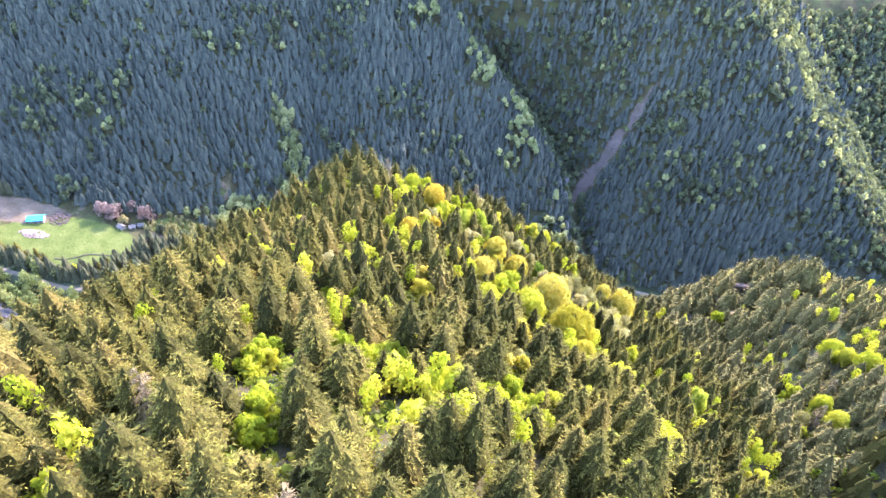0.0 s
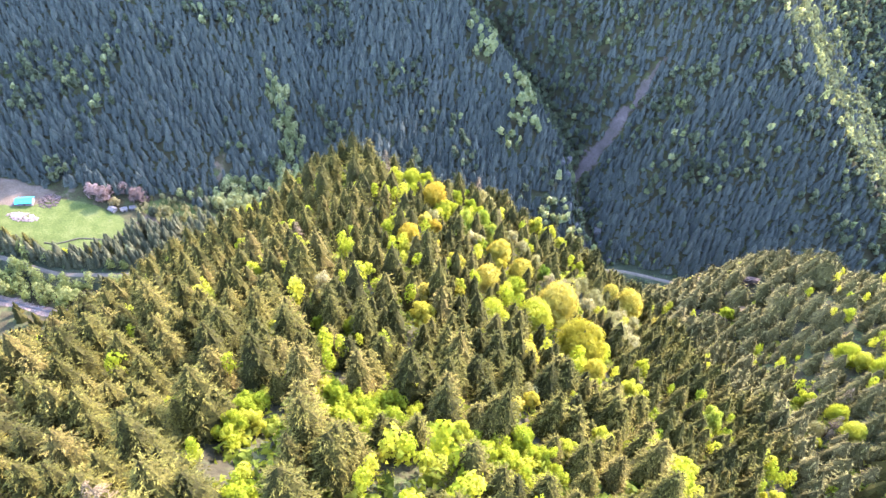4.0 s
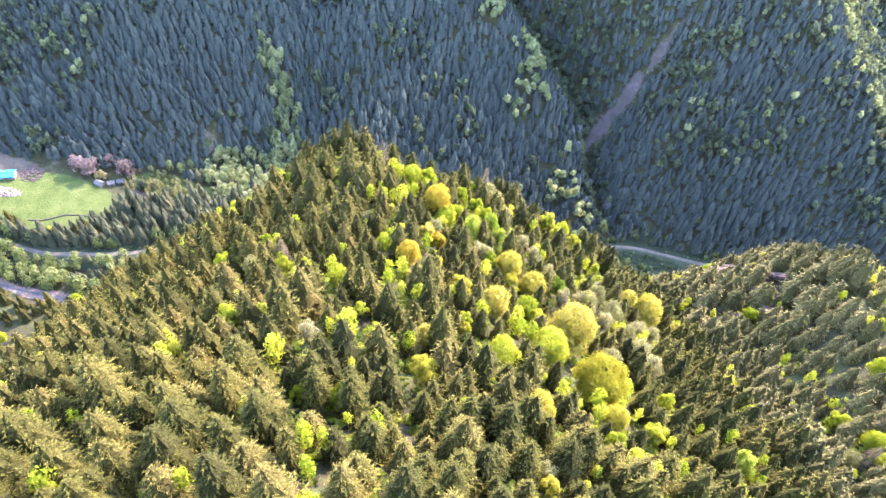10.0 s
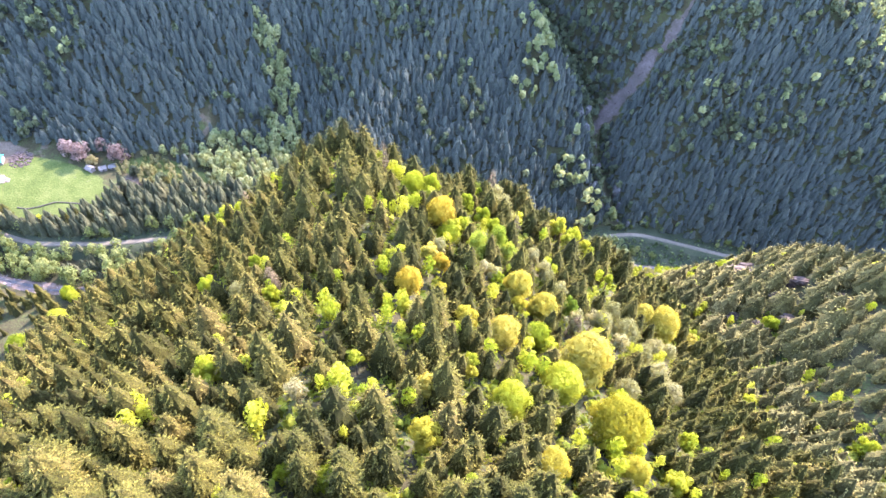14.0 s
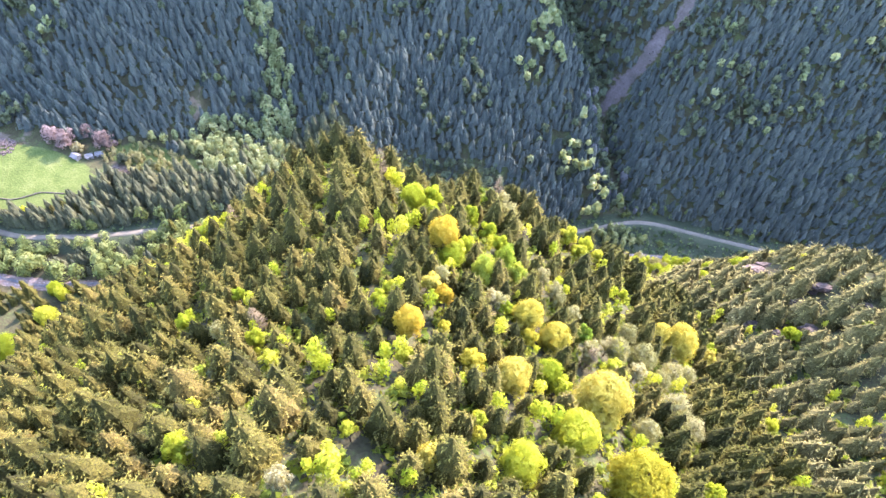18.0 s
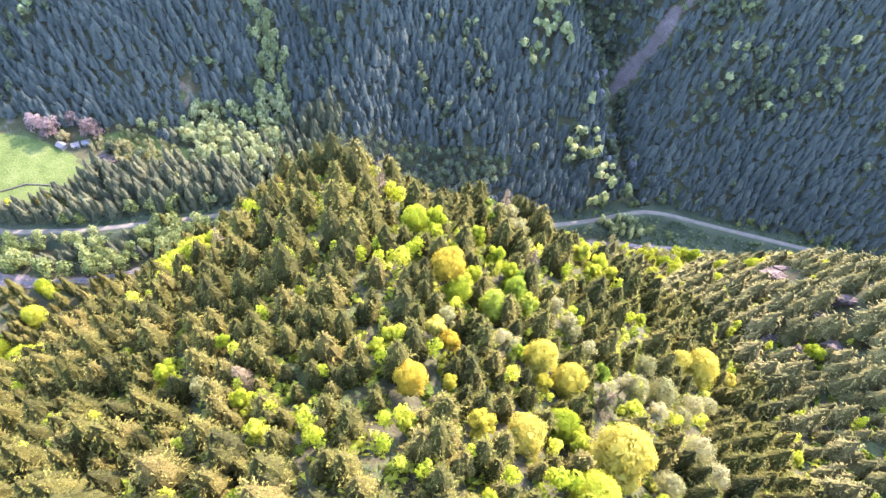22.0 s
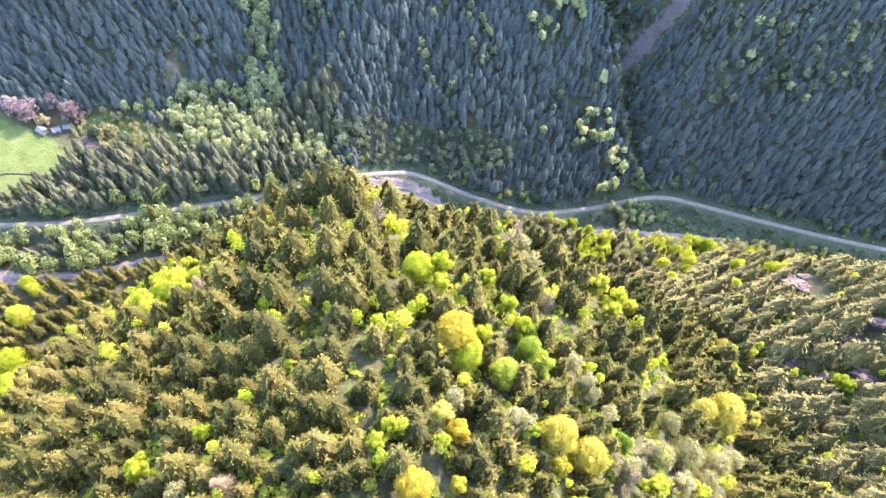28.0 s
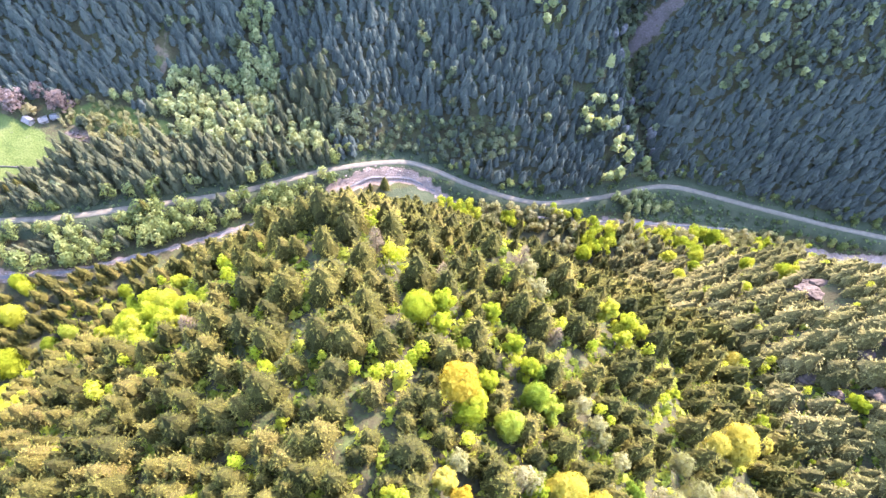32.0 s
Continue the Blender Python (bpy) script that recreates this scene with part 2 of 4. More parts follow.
def wobble(x, y):
    """Small unevenness of the slopes."""
    return (2.2 * np.sin(x / 17.0 + 1.3 * np.sin(y / 29.0)) * np.cos(y / 21.0 + 0.7) + 1.1 * np.sin(x / 7.3 + y / 11.0) * np.cos(y / 8.1 - x / 13.0))


def terrain(x, y, roadbed=True):
    x, y = np.asarray(x, float), np.asarray(y, float)
    zr, yr, yv = road_height(x), line_y(x, ROAD), line_y(x, RIVER)
    near = soft_max(spur(x, y, SPUR_MAIN, np.interp(y, (150, 205), (1.1, 1.3)), 0.9, np.interp(y, (150, 208), (60, 24)), np.interp(y, (160, 215), (60, 50))), spur(x, y, SPUR_EAST, 0.95, 0.62, np.interp(y, (190, 225), (22, 12)), 30), 34)
    near = soft_max(near, 262 - 0.55 * (y + 250) - 0.1 * np.abs(x), 20)
    near = near + 14 * np.exp(-(((x - 85) / 38) ** 2) - ((y - 112) / 34) ** 2) + knolls(x, y)
    near = np.where(y < 0, np.minimum(near, 296), near)
    d = y - yr
    step = 60 * ease(-55, -125, x)  # flat terrace above the road in the west
    west = zr + 0.06 * np.clip(d - 5, 0, step) + (0.62 - 0.1 * step / 60) * np.clip(d - 5 - step, 0, None) - 0.0002 * np.clip(d - 150, 0, None) ** 2
    east = zr + 0.87 * (d - 5)
    far = west + (east - west) * ease(70, 170, x)
    far = soft_min(far, gully(x, y, CREEK, 1.12, 0.85), 7)
    far = soft_min(far, gully(x, y, GULLY_EAST, 0.8, 0.15), 10)
    # low rise added to help shade the upper meadow
    far = far + 4 * np.exp(-(((x + 222) / 36) ** 2) - ((y - 385) / 24) ** 2)
    far = far + ease(568, 640, y) * ease(120, 92, x) * np.clip(np.interp(x, (-60, 20, 90), (322, 300, 268)) - far, 0, None)  # unseen: the western mountain goes on, raised steeper to shade the slope
    far = np.minimum(far, 190 + 320 * ease(300, 200, x) + 0.02 * (y - 700))
    far = far + wobble(x, y) * ease(10, 40, d - step)
    floor = zr - 5.5 * ease(-3.5, -11, d)
    bed = np.abs(y - yv)
    floor = floor - 1.6 * ease(9, 3, bed)
    near = near + 6.0 * ease(15, 60, near - floor)
    near = near + wobble(x + 40, y - 9) * ease(4, 20, near - floor)
    z = soft_max(near, floor, 4)
    z = np.where(d > 0, np.maximum(far, zr), z)
    if roadbed:
        z = z + (zr - 0.1 - z) * ease(6.0, 3.4, np.abs(d))
    return z

# ---- ground ----
def part(name, mesh, mat, parent=None, label=""):
    """Links a mesh as one object, under a thing or a part if one is given."""
    ob = new(name, mesh)
    if mat is not None and not mesh.materials:
        mesh.materials.append(mat)
    if parent is not None:
        ob.parent = parent
    if label:
        ob["label"] = label
    return ob


def mesh_of(name, verts, tris, smooth=False):
    """A mesh from arrays of corners and triangles."""
    verts, tris = np.asarray(verts, np.float32)[:, :3], np.asarray(tris, np.int32)
    me = bpy.data.meshes.new(name)
    me.vertices.add(len(verts))
    me.vertices.foreach_set("co", verts.ravel())
    me.loops.add(tris.size)
    me.loops.foreach_set("vertex_index", tris.ravel())
    me.polygons.add(len(tris))
    me.polygons.foreach_set("loop_start", np.arange(0, tris.size, tris.shape[1], dtype=np.int32))
    me.update(calc_edges=True)
    me.shade_smooth() if smooth else me.shade_flat()
    return me


def floats(me, name, values):
    me.attributes.new(name, "FLOAT", "POINT").data.foreach_set("value", np.asarray(values, np.float32))


def hash01(a, b, seed):
    return np.mod(np.sin(a * 12.9898 + b * 78.233 + seed * 37.719) * 43758.5453, 1.0)


def patches(x, y, size, seed):
    """Smooth random field of about 0 to 1."""
    u, v = np.asarray(x) / size, np.asarray(y) / size
    i, j = np.floor(u), np.floor(v)
    a, b = ease(0, 1, u - i), ease(0, 1, v - j)
    n = [hash01(i + p, j + q, seed) for p, q in ((0, 0), (1, 0), (0, 1), (1, 1))]
    return (n[0] * (1 - a) + n[1] * a) * (1 - b) + (n[2] * (1 - a) + n[3] * a) * b


def bean(x, y, cx, cy, rx, ry):
    return ((x - cx) / rx) ** 2 + ((y - cy) / ry) ** 2


SCREE = ((108, 434), (118, 447), (129, 458), (142, 467), (158, 480), (174, 490), (196, 508), (220, 530))


def scree_cover(x, y):
    """A chute of broken stone that narrows as it climbs to the east."""
    cy = np.interp(x, [p[0] for p in SCREE], [p[1] for p in SCREE])
    w = np.interp(x, (108, 118, 140, 175, 215), (3, 9, 8, 6, 2.5)) * (0.3 + 1.3 * patches(x, y, 8, 55))
    cy = cy + 5 * (patches(x, 0 * x, 22, 56) - 0.5)
    return ease(1.5, 0.3, np.abs(y - cy) / w) * ease(106, 114, x) * ease(205, 150, x)


def covers(x, y):
    d, v = y - line_y(x, ROAD), np.abs(y - line_y(x, RIVER))
    grass = ease(1.35, 0.8, bean(x, y, -262, 307, 45, 23)) + 0.7 * ease(1.3, 0.7, bean(x, y, -190, 336, 30, 10))
    soil = 0.40 * ease(1.3, 0.6, bean(x, y, -262, 334, 34, 8)) + 0.55 * ease(1.3, 0.6, bean(x, y, -207, 325, 10, 6)) + ease(1.4, 0.7, bean(x, y, -318, 329, 40, 13)) + 0.58 * ease(1.3, 0.6, bean(x, y, -171, 377, 4, 12))
    verge = ease(11, 6, np.abs(d)) + 0.8 * ease(1.3, 0.7, bean(x, y, 10, 322, 52, 12)) + 0.8 * ease(1.3, 0.6, bean(x, y, 180, 332, 90, 9))
    width = np.interp(x, (-330, -259, -221, -160, -117, -100, -79, -68, -15, 10, 60, 84, 96, 112, 137, 159, 175, 215, 233, 254, 280), (2.5, 3.2, 2.5, 0.8, 2.2, 2.2, 3.6, 4.6, 3.6, 0.8, 0.5, 1.6, 2.2, 1, 2, 1.4, 0.4, 0.4, 4, 5, 5))
    gravel = ease(1.4, 0.7, v / width)
    return dict(grass=np.clip(grass, 0, 1), soil=np.clip(soil, 0, 1), verge=np.clip(verge, 0, 1), gravel=gravel, scree=scree_cover(x, y))


def axis(lo, hi, step, a, b):
    core = np.arange(lo, hi + 0.1, step)
    out = step * 1.28 ** np.arange(1, 26)
    c = np.cumsum(out)
    return np.concatenate([(lo - c)[::-1][(lo - c)[::-1] > a], core, (hi + c)[(hi + c) < b]])


gx, gy = axis(-430, 520, 3.6, -3500, 3500), axis(-30, 720, 3.6, -3500, 3500)
GX, GY = np.meshgrid(gx, gy)
GZ = terrain(GX, GY)
n = len(gx)
q = (np.arange(len(gy) - 1)[:, None] * n + np.arange(n - 1)).ravel()
ground_mesh = mesh_of("ground", np.stack([GX, GY, GZ], -1).reshape(-1, 3), np.stack([q, q + 1, q + n + 1, q + n], -1), True)
for key, val in covers(GX.ravel(), GY.ravel()).items():
    floats(ground_mesh, key, val)
ground = tagged(part("ground", ground_mesh, land()), "steep mountain ground of needle litter, grass, gravel and scree", "ground", kind="structure")


def along(line, step=4.0):
    """Evenly spaced points of a line, rounded off at its bends."""
    p = np.array(line, float)
    s = np.r_[0, np.cumsum(np.hypot(*np.diff(p, axis=0).T))]
    t = np.arange(0, s[-1], step)
    x, y = np.interp(t, s, p[:, 0]), np.interp(t, s, p[:, 1])
    k = np.hanning(9)
    k /= k.sum()
    return np.stack([np.convolve(np.pad(v, 4, "edge"), k, "valid") for v in (x, y)], -1)


def ribbon(name, line, profile, heights, step=4.0):
    """A band along a line: profile is a row of (offset, rise) across it."""
    c = along(line, step)
    d = np.gradient(c, axis=0)
    d /= np.linalg.norm(d, axis=1)[:, None]
    nrm = np.stack([-d[:, 1], d[:, 0]], -1)
    z = heights(c[:, 0], c[:, 1])
    v = np.concatenate([[np.r_[c[i] + nrm[i] * o, z[i] + r] for o, r in profile] for i in range(len(c))])
    w = len(profile)
    f = [(i * w + j, (i + 1) * w + j, (i + 1) * w + j + 1, i * w + j + 1) for i in range(len(c) - 1) for j in range(w - 1)]
    return mesh_of(name, v, np.array(f)[:, ::-1], True)


ROAD_SEEN = [p for p in ROAD if -500 < p[0] < 500]
RIVER_SEEN = [p for p in RIVER if -500 < p[0] < 500]
river = tagged(part("river", ribbon("river", RIVER_SEEN, ((-0.9, -0.15), (-0.45, 0.03), (0.45, 0.03), (0.9, -0.15)), lambda x, y: terrain(x, y, False) + 0.35, 2.0), white_water()),
               "shallow mountain river with white water over stones", "river", kind="structure")
road = tagged(part("road", ribbon("road", ROAD_SEEN, ((-1.7, -0.35), (-1.55, 0.16), (0, 0.22), (1.55, 0.16), (1.7, -0.35)), lambda x, y: road_height(x)), asphalt),
              "narrow grey asphalt road winding along the valley floor", "road", kind="structure")

# ---- trees ----


def tube(points, radii, sides=6):
    """A tapered tube along points."""
    p, r = np.array(points, float), np.array(radii, float)
    d = np.gradient(p, axis=0)
    d /= np.linalg.norm(d, axis=1)[:, None] + 1e-9
    ref = np.where(np.abs(d[:, 2:]) > 0.9, (1.0, 0, 0), (0, 0, 1.0))
    u = np.cross(d, ref)
    u /= np.linalg.norm(u, axis=1)[:, None]
    w = np.cross(d, u)
    a = np.arange(sides) * 2 * math.pi / sides
    v = (p[:, None] + r[:, None, None] * (np.cos(a)[None, :, None] * u[:, None] + np.sin(a)[None, :, None] * w[:, None])).reshape(-1, 3)
    f = []
    for i in range(len(p) - 1):
        for j in range(sides):
            k = (j + 1) % sides
            f += [(i * sides + j, i * sides + k, (i + 1) * sides + k), (i * sides + j, (i + 1) * sides + k, (i + 1) * sides + j)]
    return v, np.array(f)


def joined(pieces):
    """Several pieces as one; a fourth column, where a piece has one, says how near a corner is to its twig's tip."""
    wide = max(v.shape[1] for v, _ in pieces)
    vs, fs, o = [], [], 0
    for v, f in pieces:
        vs.append(np.pad(v, ((0, 0), (0, wide - v.shape[1]))))
        fs.append(f + o)
        o += len(v)
    return np.concatenate(vs), np.concatenate(fs)


def spruce_crown(h, r, whorls, per, tufts, rg, low=0.12, plump=0.75, core=0.64, levels=8, sides=11, big=1.0, slim=0.2, body=0.4):
    """Drooping branches in whorls, each a row of needle tufts, round a closed body of jagged skirts."""
    vs, fs = [], []
    for i in range(whorls):
        s = (i + 0.6 * rg.random()) / whorls
        z0 = h * (low + (0.985 - low) * s)
        length = r * (1 - s) ** plump * (0.85 + 0.3 * rg.random()) + 0.25
        k = max(4, int(per * (0.45 + 0.55 * (1 - s)) + 0.5))
        a0 = rg.random() * 6.28
        for j in range(k):
            a = a0 + (j + 0.7 * rg.random()) * 2 * math.pi / k
            ln = length * (0.7 + 0.42 * rg.random())
            lift, sag = 0.10 + 0.40 * s + 0.15 * rg.random(), 0.60 - 0.15 * s
            out, side = np.array((math.cos(a), math.sin(a), 0)), np.array((-math.sin(a), math.cos(a), 0))
            t = 0.38 + 0.64 * (np.arange(tufts) + 0.8 * rg.random(tufts)) / tufts
            pos = out * (ln * t)[:, None] + side * (ln * 0.16 * rg.normal(size=tufts) * (1.2 - t))[:, None]
            pos[:, 2] += z0 + ln * (lift * t - sag * t * t)
            way = out * (0.55 + 0.5 * rg.random(tufts))[:, None] + side * rg.uniform(-0.8, 0.8, tufts)[:, None]
            way[:, 2] += rg.uniform(-0.5, 0.3, tufts)
            size = big * (0.32 + 0.07 * ln) * (0.7 + 0.6 * rg.random(tufts))[:, None]
            across = np.cross(way, np.array((0, 0, 1.0)) + 0.7 * rg.normal(size=(tufts, 3)))
            across *= slim * size / (np.linalg.norm(across, axis=1)[:, None] + 1e-6)
            m = len(vs)
            for q in range(tufts):
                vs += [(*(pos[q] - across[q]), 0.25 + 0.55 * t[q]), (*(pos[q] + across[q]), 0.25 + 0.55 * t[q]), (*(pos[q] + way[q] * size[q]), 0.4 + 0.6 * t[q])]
                fs.append((m + 3 * q, m + 3 * q + 1, m + 3 * q + 2))
    # body, well below 1, colours this core dark, as shade inside the crown
    for i in range(levels):  # the closed body of the crown, skirt over skirt
        u = i / levels
        z0, z1 = h * (low + (0.95 - low) * u), h * (low + 0.05 + (0.95 - low) * min(1, u + 1.5 / levels))
        rad, m = r * core * (1 - u) ** plump + 0.1, len(vs)
        for a in np.arange(sides) * 2 * math.pi / sides + rg.random():
            q = rad * (0.7 + 0.55 * rg.random())
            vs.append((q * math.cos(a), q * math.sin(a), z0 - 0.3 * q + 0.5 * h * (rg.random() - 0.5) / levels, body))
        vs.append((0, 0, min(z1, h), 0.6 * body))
        fs.extend((m + j, m + (j + 1) % sides, m + sides) for j in range(sides))
    m = len(vs)
    vs += [(0.2, 0, h * 0.93, 0.8), (-0.1, 0.17, h * 0.93, 0.8), (-0.1, -0.17, h * 0.93, 0.8), (0, 0, h, 1)]
    fs += [(m, m + 1, m + 3), (m + 1, m + 2, m + 3), (m + 2, m, m + 3)]
    return np.array(vs), np.array(fs)


def trunk_of(h, r, rg, lean=0.02):
    k = 5
    p = [(rg.normal(0, lean * h * i / k * 0.3), rg.normal(0, lean * h * i / k * 0.3), h * i / k) for i in range(k + 1)]
    p[0] = (0, 0, -1.2)
    return tube(p, [r * (1.25 - 1.1 * i / k) for i in range(k + 1)], 7)


def leaf_cloud(centres, radii, count, size, rg, flat=0.85):
    """Leaf sprays on the skins of some rounded clumps, most of them facing out and up."""
    w = np.array(radii) ** 2
    pick = rg.choice(len(radii), count, p=w / w.sum())
    n = rg.normal(size=(count, 3))
    n[:, 2] += 0.35
    n /= np.linalg.norm(n, axis=1)[:, None]
    depth = 1 - 0.35 * rg.random(count) ** 2
    lump = 1 + 0.08 * np.sin(5 * n[:, 0] + 3 * pick) * np.cos(4 * n[:, 1] - pick) + 0.05 * np.sin(9 * n[:, 2] + pick)
    pos = np.array(centres)[pick] + n * (np.array(radii)[pick] * depth * lump)[:, None] * (1, 1, flat)
    face = n + rg.normal(0, 0.3, (count, 3))
    face /= np.linalg.norm(face, axis=1)[:, None]
    u = np.cross(face, rg.normal(size=(count, 3)))
    u /= np.linalg.norm(u, axis=1)[:, None]
    v = np.cross(face, u)
    s = size * (0.6 + 0.8 * rg.random(count))[:, None]
    tri = np.stack([pos - u * s - v * s * 0.5, pos + u * s * 0.9 - v * s * 0.4, pos + v * s * 1.1], 1).reshape(-1, 3)
    return tri, np.arange(count * 3).reshape(-1, 3)


def broad_shape(rg, count, size, stem, lobes=16, spread=0.42, main=1.0, airy=False):
    """A broadleaved tree of crown radius 1: a dome of leaf clumps, a stem of that length below it, and limbs."""
    c, r = [(0.05 * rg.normal(), 0.05 * rg.normal(), 1.02), (0.06, 0, 0.7), (0, 0, 0.4)], [0.66 * main, 0.74 * main, 0.62 * main]
    for i in range(lobes):
        a, el = i * 2.4 + 0.6 * rg.random(), (i + 0.5) / lobes
        d = (spread + 0.26 * rg.random()) * math.sqrt(1.15 - el ** 1.5)
        c.append((math.cos(a) * d, math.sin(a) * d, 0.25 + 1.15 * el))
        r.append(0.24 + 0.15 * rg.random())
    crown = joined([leaf_cloud(c, [0.82 * q for q in r], 120 if airy else 380, 0.13, rg, 0.95), leaf_cloud(c, r, count // 2 if airy else count, size, rg, 0.95)])
    wood = [tube([(0, 0, -stem), (0.01, 0, 0.4), (0, 0.02, 0.9), (0, 0, 1.5)], [0.085, 0.065, 0.05, 0.015], 7)]
    for p in c[3:lobes if airy else 10]:
        wood.append(tube([(0, 0, 0.3 + 0.05 * len(wood)), (p[0] * 0.5, p[1] * 0.5, p[2] - 0.2), (p[0] * 1.2, p[1] * 1.2, p[2] + 0.1)], [0.032, 0.022, 0.008], 5))
    return crown, joined(wood)


def bare_shape(rg, h, r, whorls=13, per=7):
    """A dead spruce: a grey pole with bare, drooping, forked branches."""
    wood = [trunk_of(h, 0.2, rg)]
    for i in range(whorls):
        s = 0.15 + 0.83 * i / whorls
        ln = r * (1 - s) ** 0.7 + 0.3
        for j in range(per):
            a = rg.random() * 6.28
            o = np.array((math.cos(a), math.sin(a), 0))
            l2 = ln * (0.6 + 0.5 * rg.random())
            p = [o * l2 * t + np.array((0, 0, h * s + l2 * (0.15 * t - 0.45 * t * t))) for t in (0, 0.5, 1)]
            wood.append(tube(p, [0.07, 0.05, 0.02], 3))
            sd = np.array((-o[1], o[0], 0))
            for sg in (-1, 1):
                wood.append(tube([p[1], p[1] + o * l2 * 0.3 + sd * sg * l2 * 0.22 - (0, 0, 0.1 * l2), p[1] + o * l2 * 0.5 + sd * sg * l2 * 0.3 - (0, 0, 0.3 * l2)], [0.045, 0.035, 0.015], 3))
    return joined(wood)


def at(x, y, turn, sx, sz):
    return Matrix.LocRotScale((x, y, float(terrain(x, y))), Euler((0, 0, turn)), (sx, sx, sz))


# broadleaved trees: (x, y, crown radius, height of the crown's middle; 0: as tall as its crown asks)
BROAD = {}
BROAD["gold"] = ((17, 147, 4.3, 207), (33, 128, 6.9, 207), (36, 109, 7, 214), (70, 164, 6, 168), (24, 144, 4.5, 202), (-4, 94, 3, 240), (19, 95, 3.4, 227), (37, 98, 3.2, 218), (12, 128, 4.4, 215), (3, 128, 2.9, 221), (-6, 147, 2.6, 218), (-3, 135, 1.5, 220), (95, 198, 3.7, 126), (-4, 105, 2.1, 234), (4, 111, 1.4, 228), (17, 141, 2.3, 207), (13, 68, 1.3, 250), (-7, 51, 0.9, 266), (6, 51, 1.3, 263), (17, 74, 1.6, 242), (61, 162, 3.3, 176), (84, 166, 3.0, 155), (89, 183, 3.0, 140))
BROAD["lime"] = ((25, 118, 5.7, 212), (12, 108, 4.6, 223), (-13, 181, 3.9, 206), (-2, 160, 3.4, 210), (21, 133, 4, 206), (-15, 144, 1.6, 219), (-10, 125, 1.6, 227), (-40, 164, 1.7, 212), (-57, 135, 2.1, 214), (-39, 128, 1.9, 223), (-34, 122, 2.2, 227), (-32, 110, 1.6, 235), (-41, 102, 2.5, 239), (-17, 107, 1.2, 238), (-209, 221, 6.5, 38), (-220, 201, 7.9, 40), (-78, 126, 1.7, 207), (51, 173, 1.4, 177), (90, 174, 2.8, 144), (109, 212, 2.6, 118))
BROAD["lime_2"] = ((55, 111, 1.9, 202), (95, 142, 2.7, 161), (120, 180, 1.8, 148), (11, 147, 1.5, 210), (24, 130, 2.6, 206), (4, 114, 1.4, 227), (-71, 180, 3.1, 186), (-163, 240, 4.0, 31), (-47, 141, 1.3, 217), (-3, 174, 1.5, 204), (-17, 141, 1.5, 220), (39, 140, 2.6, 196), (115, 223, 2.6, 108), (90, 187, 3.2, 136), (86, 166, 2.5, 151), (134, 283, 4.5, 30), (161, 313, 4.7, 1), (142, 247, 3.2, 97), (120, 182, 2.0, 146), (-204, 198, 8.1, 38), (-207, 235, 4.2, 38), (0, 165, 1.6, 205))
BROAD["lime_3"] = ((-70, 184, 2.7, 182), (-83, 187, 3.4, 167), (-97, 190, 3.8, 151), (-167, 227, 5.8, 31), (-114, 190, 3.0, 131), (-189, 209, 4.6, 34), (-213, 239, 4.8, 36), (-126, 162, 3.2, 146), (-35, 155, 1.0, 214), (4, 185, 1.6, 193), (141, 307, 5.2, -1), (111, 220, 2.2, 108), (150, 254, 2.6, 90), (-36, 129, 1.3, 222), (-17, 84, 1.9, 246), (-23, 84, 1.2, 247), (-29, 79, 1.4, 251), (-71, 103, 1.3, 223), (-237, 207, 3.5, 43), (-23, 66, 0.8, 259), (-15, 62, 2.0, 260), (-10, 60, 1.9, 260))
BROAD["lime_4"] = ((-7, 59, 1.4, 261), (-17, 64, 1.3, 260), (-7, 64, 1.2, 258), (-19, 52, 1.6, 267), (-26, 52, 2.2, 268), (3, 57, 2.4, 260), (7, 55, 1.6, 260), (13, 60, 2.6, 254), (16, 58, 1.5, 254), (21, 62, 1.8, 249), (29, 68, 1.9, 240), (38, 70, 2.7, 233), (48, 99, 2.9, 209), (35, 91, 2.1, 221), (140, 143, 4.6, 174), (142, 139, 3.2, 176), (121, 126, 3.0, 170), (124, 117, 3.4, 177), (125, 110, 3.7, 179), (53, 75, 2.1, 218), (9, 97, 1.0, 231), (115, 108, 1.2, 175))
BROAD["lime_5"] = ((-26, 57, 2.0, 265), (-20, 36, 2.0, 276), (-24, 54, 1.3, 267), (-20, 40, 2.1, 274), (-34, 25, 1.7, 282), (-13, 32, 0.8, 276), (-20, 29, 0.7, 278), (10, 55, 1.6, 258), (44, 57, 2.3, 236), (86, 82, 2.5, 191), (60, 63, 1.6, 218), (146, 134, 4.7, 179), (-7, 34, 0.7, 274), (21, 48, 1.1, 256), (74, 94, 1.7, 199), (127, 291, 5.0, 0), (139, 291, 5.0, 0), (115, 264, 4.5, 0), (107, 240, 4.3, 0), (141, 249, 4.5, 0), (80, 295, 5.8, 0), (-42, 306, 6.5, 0))
